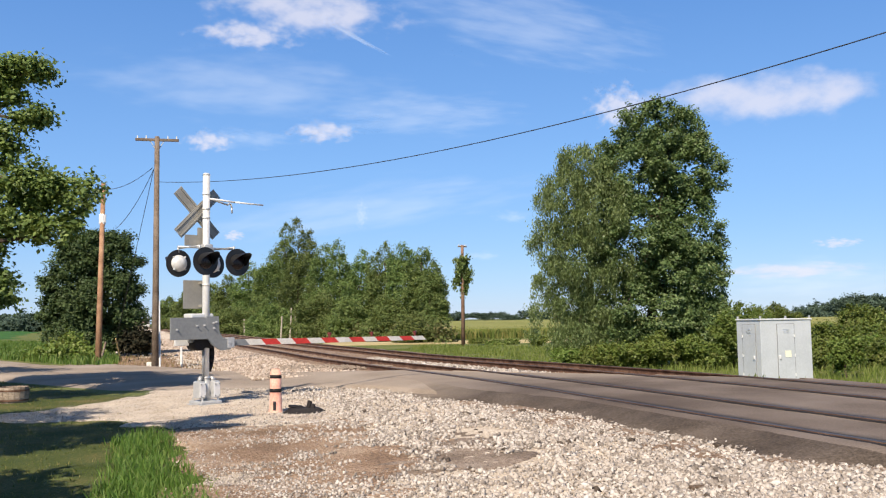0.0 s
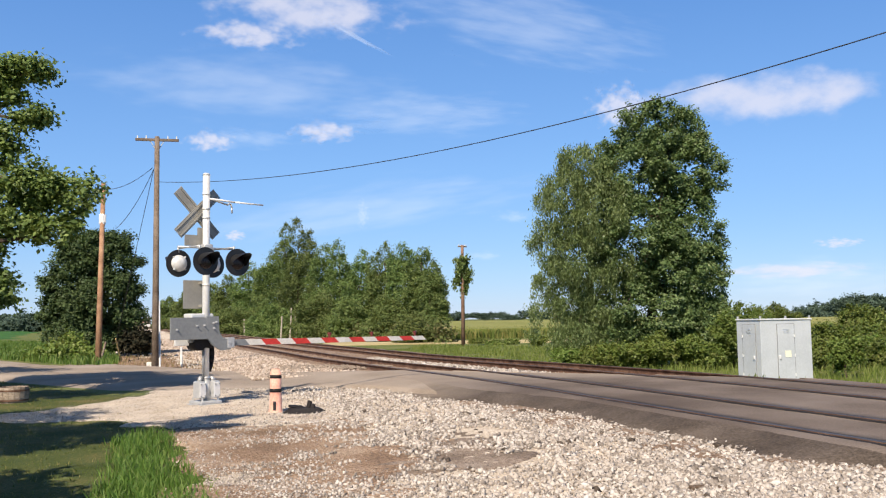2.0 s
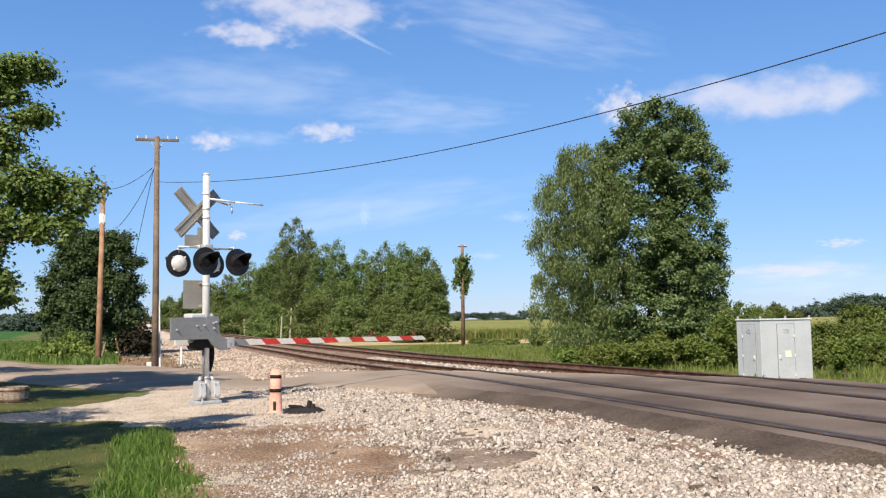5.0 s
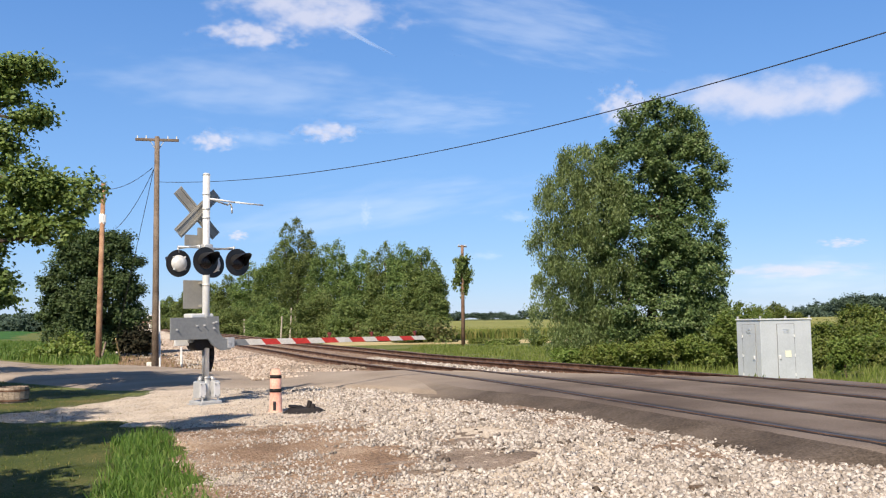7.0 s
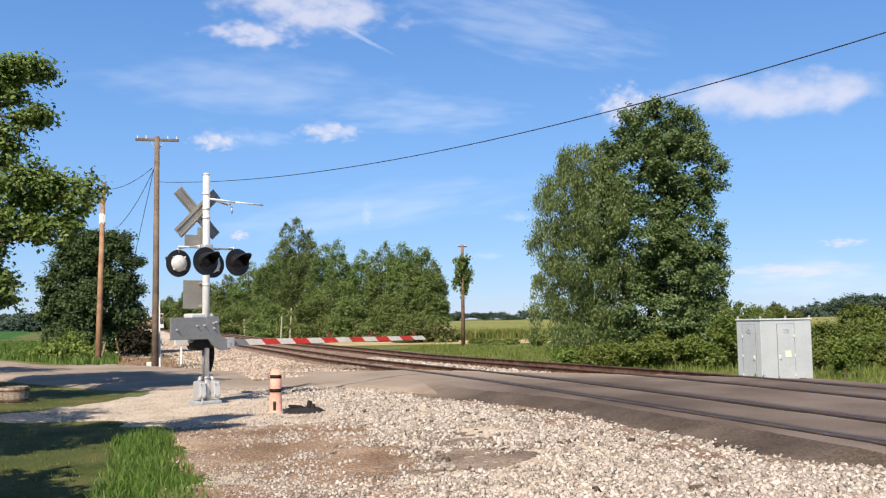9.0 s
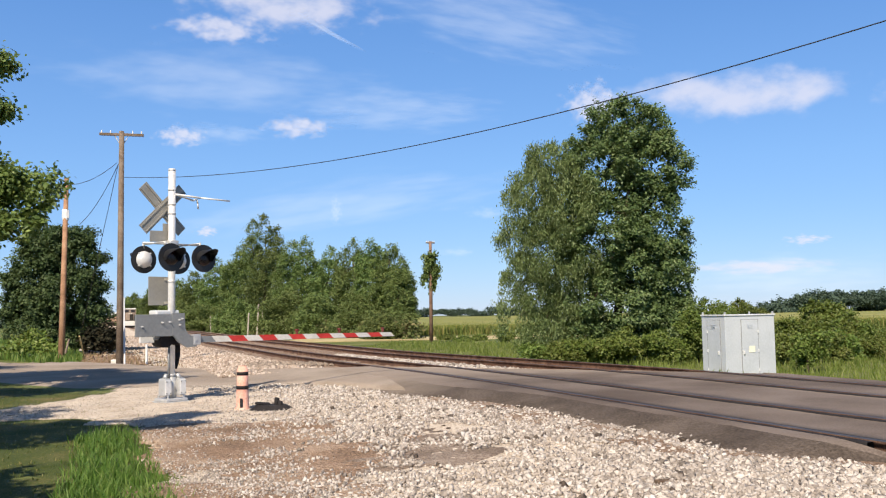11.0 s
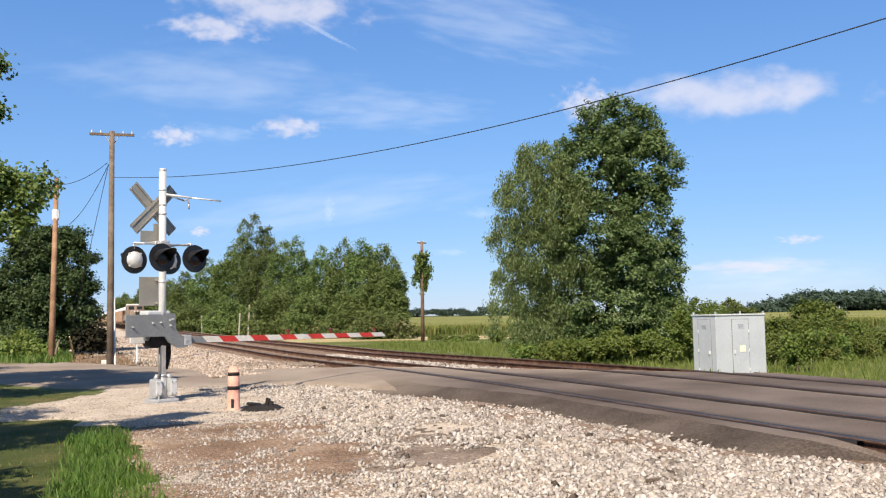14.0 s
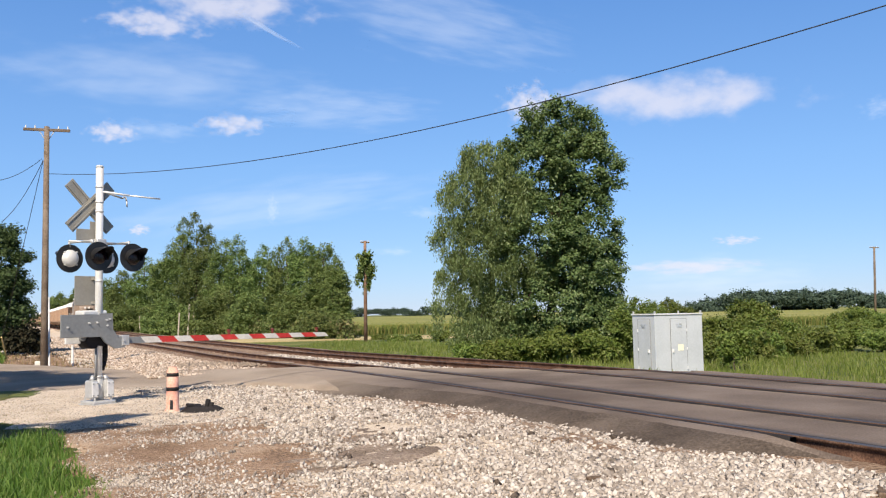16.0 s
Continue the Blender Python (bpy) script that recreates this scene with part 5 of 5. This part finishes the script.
# ---- grass ----
def grass(name, xy, z, height, width, material, label, seed, lean=0.5):
    rs = np.random.RandomState(seed)
    n = len(xy)
    a = rs.uniform(0, 2 * math.pi, n)
    side = np.stack([np.cos(a), np.sin(a), np.zeros(n)], -1) * width[:, None]
    b = rs.uniform(0, 2 * math.pi, n)
    tip = np.stack([np.cos(b), np.sin(b), np.zeros(n)], -1) * (height * rs.uniform(0.1, lean, n))[:, None]
    up = np.array([0, 0, 1.0])[None] * height[:, None]
    p = np.concatenate([xy, z[:, None]], 1)
    mid = p + up * 0.55 + tip * 0.3
    v = np.stack([p - side, p + side, mid + side * 0.8, mid - side * 0.8, p + up * 0.95 + tip], 1).reshape(-1, 3)
    fc = np.array([[0, 1, 2], [0, 2, 3], [3, 2, 4]])[None] + (np.arange(n) * 5)[:, None, None]
    return tagged(mesh_np(name, v, fc.reshape(-1, 3), material), label, "grass", kind="stuff")


def sow(poly, n, seed):
    rs = np.random.RandomState(seed)
    px_, py_ = [p[0] for p in poly], [p[1] for p in poly]
    out = np.zeros((0, 2))
    while len(out) < n:
        c = np.stack([rs.uniform(min(px_), max(px_), n), rs.uniform(min(py_), max(py_), n)], -1)
        pat = np.array([noise.noise((a * 0.8, b * 0.8, 9.0)) for a, b in c])
        out = np.r_[out, c[inside(poly, c[:, 0], c[:, 1]) & (rs.uniform(size=n) < 0.55 + pat)]]
    return out[:n]


TUFT = [p[:2] for p in [(-4.36, 12.25, -0.00), (-4.42, 13.46, -0.00), (-3.90, 13.06, -0.00), (-3.07, 10.69, -0.00), (-2.13, 8.34, -0.00), (-1.66, 6.85, -0.00), (-2.68, 6.91, -0.00), (-3.38, 9.28, -0.00)]]
XY = sow(TUFT, 5600, 1)
XY = XY + np.random.RandomState(6).normal(0, 0.07, XY.shape)
rs = np.random.RandomState(99)
grass("tall_grass", XY, ground_z(XY[:, 0], XY[:, 1]), rs.uniform(0.03, 0.18, len(XY)) * (1.0 + 0.8 * np.array([noise.noise((a * 1.7, b * 1.7, 2.0)) for a, b in XY])), rs.uniform(0.004, 0.010, len(XY)), M_TUFT, "tall bright green grass at the edge of the dirt", 2, 0.7)
XY = sow([tuple(p) for p in LAWN], 22000, 3)
grass("lawn_grass", XY, ground_z(XY[:, 0], XY[:, 1]), rs.uniform(0.02, 0.06, len(XY)), rs.uniform(0.004, 0.008, len(XY)), mat("mown blades", [(0.05, 0.075, 0.018), (0.09, 0.115, 0.03), (0.15, 0.15, 0.05), (0.24, 0.2, 0.09)], 0.7, scale=0.6, fine=8, bump=0, leaf=0.3, island=0.55), "short mown lawn grass", 4, 0.9)
VERGE = [tuple(T(a, b)[:2]) for a, b in ((-6, 13.6), (60, 13.8), (75, 24.0), (44, 38.0), (-6, 27.0))]
XY = sow(VERGE, 46000, 5)
low_ = np.where(NX * XY[:, 0] + NY * XY[:, 1] < 19.5, 0.45, 1.0)
grass("rough_grass", XY, ground_z(XY[:, 0], XY[:, 1]), low_ * rs.uniform(0.1, 0.38, len(XY)), rs.uniform(0.010, 0.020, len(XY)), M_GRASS, "rough green grass beyond the track", 6, 0.6)
LEFTV = [p[:2] for p in [(-25.06, 48.21, -0.20), (-24.11, 49.91, -0.20), (-18.09, 42.92, -0.20), (-13.75, 38.17, -0.20), (-15.80, 45.02, -0.20), (-33.54, 81.90, -0.20), (-47.32, 97.89, -0.20), (-56.47, 108.53, -0.20)]]
XY = sow([tuple(p) for p in LEFTV], 16000, 7)
grass("rough_grass", XY, ground_z(XY[:, 0], XY[:, 1]), rs.uniform(0.15, 0.55, len(XY)), rs.uniform(0.02, 0.035, len(XY)), M_TUFT, "rough yellow-green grass along the road", 8, 0.6)
tagged(leaves("roadside_weeds", [(*p, 0.9, 0.7, 0.5) for p in ((-19.96, 47.00, 0.06), (-19.24, 47.00, 0.16), (-18.52, 47.00, 0.10), (-17.56, 46.00, 0.01), (-19.51, 48.00, 0.54), (-21.12, 48.00, -0.08))], 5000, 0.13, M_SHRUB, None, 61), "light green broad weeds along the road", "weeds", kind="stuff")
DV = [p[:2] for p in [(-13.88, 38.21, -0.20), (-11.10, 34.99, -0.18), (-7.24, 30.49, -0.08), (-11.32, 43.20, -0.19), (-18.04, 60.36, -0.20), (-22.80, 67.27, -0.20), (-19.02, 53.26, -0.20)]]
tagged(patch_sheet("bare_verge", [tuple(p) for p in DV], M_DIRT, 0.02, 0.4, 0.6, 17), "bare brown verge below the track", "dirt", kind="structure")
XY = sow([tuple(p) for p in DV], 2500, 11)
grass("dry_grass", XY, ground_z(XY[:, 0], XY[:, 1]), rs.uniform(0.05, 0.22, len(XY)), rs.uniform(0.01, 0.02, len(XY)), mat("dry weeds", [(0.16, 0.11, 0.06), (0.28, 0.2, 0.12), (0.2, 0.2, 0.07)], 0.9, bump=0, leaf=0.2, island=0.6), "dry brown weeds on the verge", 12, 0.6)
# added leaf clump; the deep shade under the spruce is put into its near-black colour
tagged(leaves("shade_brush", [(*p, a, a, h) for p, a, h in (((-16.58, 50.00, 0.81), 0.4, 0.4), ((-16.91, 50.00, 0.51), 0.5, 0.35), ((-16.18, 50.00, 0.52), 0.4, 0.28))], 5000, 0.14, mat("near-black shade leaves", [(0.010, 0.012, 0.007), (0.022, 0.022, 0.013), (0.05, 0.042, 0.025)], 0.9, bump=0, island=0.5), None, 62), "near-black leaves standing in for the shade below the trees", "brush", kind="stuff")


# ---- fields ----
M_CORN = mat("corn leaves", [(0.052, 0.095, 0.017), (0.086, 0.138, 0.03), (0.172, 0.189, 0.052), (0.275, 0.249, 0.086)], 0.7, scale=0.05, fine=1.0, bump=0, leaf=0.25, island=0.5)
M_CANOPY = mat("corn tassels", [(0.12, 0.146, 0.034), (0.198, 0.206, 0.06), (0.275, 0.258, 0.095)], 0.9, scale=0.02, fine=1.3, bump=0.8, depth=0.2)
M_STUBBLE = mat("tan stubble strip", [(0.30, 0.24, 0.12), (0.40, 0.33, 0.18), (0.46, 0.40, 0.24)], 0.95, scale=0.1, fine=3, bump=0.4, depth=0.05)
M_SOY = mat("dark green bean field", [(0.028, 0.08, 0.016), (0.04, 0.112, 0.024), (0.056, 0.136, 0.032)], 0.9, scale=0.1, fine=3, bump=0.8, depth=0.1)


def slab(name, x0, x1, y0, y1, z0, z1, material, label, cat):
    bm = B(); box(bm, (x1 - x0, y1 - y0, z1 - z0), ((x0 + x1) / 2, (y0 + y1) / 2, (z0 + z1) / 2))
    return tagged(part(name, bm, material), label, cat, kind="structure")


slab("field_strip", -12, 46, 84, 95, -0.75, -0.60, M_STUBBLE, "tan mown strip before the corn", "field")
slab("corn_canopy", -2, 420, 108, 620, -0.8, 0.42, M_CANOPY, "ripening corn field seen across its tassels", "corn field")
XY = np.stack([np.random.RandomState(21).uniform(-3, 130, 26000), 104 + np.random.RandomState(22).uniform(0, 1, 26000) ** 2 * 40], -1)
rs = np.random.RandomState(23)
grass("corn_plants", XY, np.full(len(XY), -0.7), rs.uniform(0.9, 1.4, len(XY)), rs.uniform(0.05, 0.10, len(XY)), M_CORN, "green corn plants at the edge of the field", 24, 0.5)
BEAN = [(-300.0, 262.0), (-120.0, 262.0), (-37.0, 62.0), (-60.0, 62.0), (-110.0, 62.0)]
tagged(patch_sheet("bean_field", BEAN, M_SOY, 0.35, 4.0, 2.0, 31), "even dark green bean field", "field", kind="structure")


# ---- train ----
M_TAN = mat("dusty tan hopper side", [(0.241, 0.153, 0.1), (0.327, 0.225, 0.16), (0.396, 0.297, 0.23)], 0.7, scale=0.6, fine=6, bump=0.1)
M_LOCO = mat("dusty beige engine paint", [(0.2, 0.145, 0.105), (0.32, 0.25, 0.195)], 0.5, scale=0.8, fine=8, bump=0.05)
M_ROOF = mat("bright white roof", [(0.72, 0.70, 0.66), (0.82, 0.80, 0.77)], 0.6, scale=0.8, fine=8, bump=0.05)
M_IRON = mat("dark grimy iron", [(0.02, 0.018, 0.016), (0.05, 0.045, 0.04)], 0.8, scale=2, fine=12, bump=0.1)


def truck(parent, y):
    bm = B()
    for sx in (-0.95, 0.95):
        box(bm, (0.14, 2.3, 0.28), (sx, y, 0.55), bevel=0.04)
    box(bm, (1.9, 0.4, 0.3), (0, y, 0.6))
    tr_ = part("truck", bm, M_IRON, parent)
    for dy in (-0.85, 0.85):
        for sx in (-0.72, 0.72):
            bm = B(); rod(bm, (sx - 0.06, y + dy, 0.46), (sx + 0.06, y + dy, 0.46), 0.46, seg=20)
            part("wheel", bm, M_RUST, tr_)


def hopper():
    h = empty("hopper_car")
    tagged(h, "dusty tan covered hopper car with a white roof", "freight car", "freight cars of the train")
    bm = B()
    L, Wd = 8.4, 1.52
    sec = [(-Wd, 1.5), (-Wd, 3.85), (-0.9, 4.45), (0.9, 4.45), (Wd, 3.85), (Wd, 1.5), (0.6, 0.8), (-0.6, 0.8)]
    ends = []
    for yy, zf in ((-L, 1.0), (L, 1.0)):
        ends.append([bm.verts.new((x_, yy * (0.82 if z_ < 1.2 else 1.0), z_)) for x_, z_ in sec])
    bm.faces.new(ends[0]), bm.faces.new(ends[1][::-1])
    for k in range(8):
        if k not in (1, 2, 3):
            bm.faces.new((ends[0][k], ends[1][k], ends[1][(k + 1) % 8], ends[0][(k + 1) % 8]))
    part("body", bm, M_TAN, h)
    bm = B()
    up = [[bm.verts.new((x_ * 1.02, yy, z_ + 0.01)) for x_, z_ in ((-Wd, 3.75), (-Wd, 3.9), (-0.9, 4.5), (0.9, 4.5), (Wd, 3.9), (Wd, 3.75))] for yy in (-L - 0.1, L + 0.1)]
    for k in range(5):
        bm.faces.new((up[0][k], up[1][k], up[1][k + 1], up[0][k + 1]))
    bm.faces.new(up[0]), bm.faces.new(up[1][::-1])
    part("roof", bm, M_ROOF, h, "white curved roof")
    for k in range(9):
        for sx in (-1, 1):
            bm = B(); box(bm, (0.08, 0.1, 2.2), (sx * (Wd + 0.04), -L + 0.6 + k * (2 * L - 1.2) / 8, 2.65))
            part("side_post", bm, M_TAN, h)
    bm = B(); box(bm, (0.6, 2 * L - 1, 0.06), (0, 0, 4.6)); part("running_board", bm, M_GALV, h)
    bm = B(); box(bm, (0.5, 2 * L + 1.4, 0.4), (0, 0, 1.0)); part("sill", bm, M_IRON, h)
    truck(h, -6.6), truck(h, 6.6)
    return h


def engine():
    e_ = empty("locomotive")
    tagged(e_, "diesel locomotive with a dusty beige body and white roof", "locomotive")
    bm = B(); box(bm, (3.0, 22.0, 0.5), (0, 0, 1.45), bevel=0.05); part("frame", bm, M_IRON, e_)
    bm = B(); box(bm, (2.1, 14.5, 2.5), (0, 3.2, 2.95), bevel=0.12); part("hood", bm, M_LOCO, e_)
    bm = B(); box(bm, (2.2, 14.3, 0.3), (0, 3.2, 4.3), bevel=0.1); part("hood_roof", bm, M_ROOF, e_, "white hood roof")
    bm = B(); box(bm, (3.05, 2.8, 2.9), (0, -5.6, 3.05), bevel=0.12); part("cab", bm, M_LOCO, e_)
    bm = B(); box(bm, (3.1, 3.0, 0.22), (0, -5.6, 4.6), bevel=0.08); part("cab_roof", bm, M_ROOF, e_, "white cab roof")
    bm = B(); box(bm, (1.9, 2.2, 1.9), (0, -8.0, 2.6), bevel=0.2); part("nose", bm, M_LOCO, e_)
    for sx in (-0.72, 0.72):
        bm = B(); box(bm, (0.95, 0.06, 0.6), (sx, -7.02, 4.0), bevel=0.02); part("windscreen", bm, M_BLACK, e_, "dark windscreen")
        bm = B(); box(bm, (0.05, 1.2, 0.6), (sx * 2.14, -5.6, 3.9), bevel=0.02); part("side_window", bm, M_BLACK, e_, "dark cab window")
    bm = B(); box(bm, (0.8, 0.06, 1.5), (0.3, -9.12, 2.5), bevel=0.02); part("nose_door", bm, M_IRON, e_, "dark nose door")
    bm = B(); box(bm, (2.9, 0.25, 1.2), (0, -11.0, 0.95), bevel=0.05); part("pilot", bm, M_WHITE, e_, "white pilot plate")
    for sx in (-0.25, 0.25):
        bm = B(); rod(bm, (sx, -9.16, 3.35), (sx, -9.05, 3.35), 0.14, seg=14); part("headlight", bm, M_WHITE, e_)
    bm = B(); box(bm, (2.4, 5.5, 0.9), (0, 0, 0.95), bevel=0.15); part("fuel_tank", bm, M_IRON, e_)
    for sx in (-1.45, 1.45):
        for yy in (-9, -3, 1, 5, 9.5):
            bm = B(); rod(bm, (sx, yy, 1.7), (sx, yy, 2.75), 0.025, seg=6); part("handrail_post", bm, M_WHITE, e_)
        bm = B(); rod(bm, (sx, -4, 2.75), (sx, 10.5, 2.75), 0.025, seg=6); part("handrail", bm, M_WHITE, e_)
    truck(e_, -7.4), truck(e_, 7.4)
    return e_


TRAIN = [(engine(), 11.5)]
first = hopper()
TRAIN.append((first, 32.6))
for k in range(1, 30):
    TRAIN.append((copy_thing(first, Matrix()), 32.6 + 18.4 * k))


# ---- clouds, far off ----
def cloud_mat(name, col, thr, gain, peak, stretch, scale, seed):
    m = bpy.data.materials.new(name)
    m.use_nodes = True
    n, l = m.node_tree.nodes, m.node_tree.links
    n.remove(n["Principled BSDF"])
    co = n.new("ShaderNodeTexCoord")
    mp_ = n.new("ShaderNodeMapping")
    mp_.inputs["Scale"].default_value = (1.0, stretch, 1.0)
    mp_.inputs["Location"].default_value = (seed * 13.7, seed * 7.1, seed)
    l.new(co.outputs["Object"], mp_.inputs["Vector"])
    nz = n.new("ShaderNodeTexNoise")
    nz.inputs["Scale"].default_value, nz.inputs["Detail"].default_value, nz.inputs["Roughness"].default_value = scale, 6, 0.52
    l.new(mp_.outputs[0], nz.inputs["Vector"])
    # 1 in the middle of the sheet, 0 at its rim
    sub = n.new("ShaderNodeVectorMath"); sub.operation = 'MULTIPLY_ADD'
    sub.inputs[1].default_value, sub.inputs[2].default_value = (2, 2, 0), (-1, -1, 0)
    l.new(co.outputs["Generated"], sub.inputs[0])
    ln = n.new("ShaderNodeVectorMath"); ln.operation = 'LENGTH'
    l.new(sub.outputs[0], ln.inputs[0])
    fall = n.new("ShaderNodeMapRange"); fall.interpolation_type = 'SMOOTHSTEP'
    fall.inputs[1].default_value, fall.inputs[2].default_value = 1.0, 0.0
    l.new(ln.outputs["Value"], fall.inputs[0])
    ad = n.new("ShaderNodeMath"); ad.operation = 'MULTIPLY_ADD'
    ad.inputs[1].default_value = 0.55
    l.new(fall.outputs[0], ad.inputs[0]); l.new(nz.outputs[0], ad.inputs[2])
    al = n.new("ShaderNodeMapRange"); al.interpolation_type = 'SMOOTHSTEP'
    al.inputs[1].default_value, al.inputs[2].default_value, al.inputs[4].default_value = thr, thr + gain, peak
    l.new(ad.outputs[0], al.inputs[0])
    gate = n.new("ShaderNodeMath"); gate.operation = 'MULTIPLY'; gate.use_clamp = True
    g2 = n.new("ShaderNodeMath"); g2.operation = 'MULTIPLY'; g2.inputs[1].default_value = 6.0; g2.use_clamp = True
    l.new(fall.outputs[0], g2.inputs[0]); l.new(al.outputs[0], gate.inputs[0]); l.new(g2.outputs[0], gate.inputs[1])
    em = n.new("ShaderNodeEmission")
    em.inputs["Color"].default_value, em.inputs["Strength"].default_value = (*col, 1), 0.74
    tr = n.new("ShaderNodeBsdfTransparent")
    ms = n.new("ShaderNodeMixShader")
    l.new(gate.outputs[0], ms.inputs[0]); l.new(tr.outputs[0], ms.inputs[1]); l.new(em.outputs[0], ms.inputs[2])
    l.new(ms.outputs[0], n["Material Output"].inputs["Surface"])
    return m


def cloud(at, half_w, half_h, material, label, roll=0.0):
    ob = mesh_np("cloud", [(-half_w, -half_h, 0), (half_w, -half_h, 0), (half_w, half_h, 0), (-half_w, half_h, 0)], [[0, 1, 2, 3]], material)
    ob.matrix_basis = look(at, EYE, roll) @ pose(0, 0, 0, 0, 180, 0)
    return tagged(ob, label, "cloud", "clouds", "structure")


CLOUDS = []
for k, (at, w_, h_, st, rl, kind_) in enumerate((
    ((1072.53, 3000.00, 730.61), 500.0, 92.0, 1.6, 0, "puff"), ((591.68, 3000.00, 692.45), 111.111, 88.889, 1.2, 0, "puff"),
    ((-430.92, 3000.00, 1051.36), 370.370, 101.852, 1.8, 0, "puff"), ((-639.46, 3000.00, 965.60), 203.704, 51.852, 1.8, 0, "puff"),
    ((-766.75, 3000.00, 605.63), 101.852, 37.037, 1.6, 0, "puff"), ((-385.93, 3000.00, 631.86), 138.889, 38.889, 1.8, 0, "puff"),
    ((1140.36, 3000.00, 145.69), 277.778, 27.778, 4, 0, "puff"), ((1298.43, 3000.00, 232.47), 83.333, 20.370, 3, 0, "puff"), ((1850.63, 3000.00, 696.74), 74.074, 40.741, 2, 0, "wisp"),
    ((-687.40, 3000.00, 288.04), 44.444, 20.370, 2, 0, "puff"), ((122.14, 3000.00, 208.17), 74.074, 16.667, 3, 0, "wisp"), ((226.97, 3000.00, 335.33), 74.074, 22.222, 3, 0, "wisp"),
    ((-620.48, 3000.00, 610.89), 166.667, 33.333, 3, 0, "wisp"), ((-658.19, 3000.00, 792.70), 555.556, 111.111, 4, 0, "wisp"), ((-266.28, 3000.00, 369.37), 611.111, 83.333, 6, -8, "wisp"),
    ((288.29, 3000.00, 989.40), 481.481, 129.630, 5, 12, "wisp"), ((1231.48, 3000.00, 112.74), 370.370, 74.074, 6, 0, "wisp"), ((-283.86, 3000.00, 948.30), 112.0, 8.0, 14, 27, "trail"), ((-266.44, 3000.00, 350.62), 22.222, 51.852, 1, 0, "wisp"), ((-56.76, 3000.00, 687.54), 370.370, 74.074, 5, 0, "wisp"),
)):
    if kind_ == "puff":
        m_ = cloud_mat("cumulus", (0.78, 0.755, 0.82), 0.645, 0.46, 0.66, st, 3.0 / w_, k + 1)
    elif kind_ == "trail":
        m_ = cloud_mat("contrail", (0.90, 0.94, 1.0), 0.5, 0.5, 0.24, st, 2.6 / w_, k + 1)
    else:
        m_ = cloud_mat("cirrus", (0.90, 0.94, 1.0), 0.56, 0.7, 0.22, st, 2.6 / w_, k + 1)
    CLOUDS.append(cloud(at, w_ * 1.4, h_ * 1.5, m_, "white fair-weather cloud in a blue sky" if kind_ == "puff" else "thin wispy streak of high cloud", rl))


def motions():
    """The train comes up the near track at an even speed; the clouds drift."""
    for thing, back in TRAIN:
        rows = []
        for k in range(17):
            s_ = 483.0 - 22.0 * k + back
            q = T(s_, 7.717 + float(bend(s_)), float(rail_z(s_)))
            slew = math.degrees(math.atan((float(bend(s_ + 5)) - float(bend(s_ - 5))) / 10))
            rows.append((float(k), pose(q.x, q.y, q.z, 0, 0, 18.5 - slew)))
        walk(thing, rows)
    # the clouds drift slowly on the wind
    for thing in CLOUDS:
        here = thing.matrix_basis.copy()
        walk(thing, [(float(t), Matrix.Translation((2.0 * t, 0, 0)) @ here) for t in (0, 8, 16)])


motions()
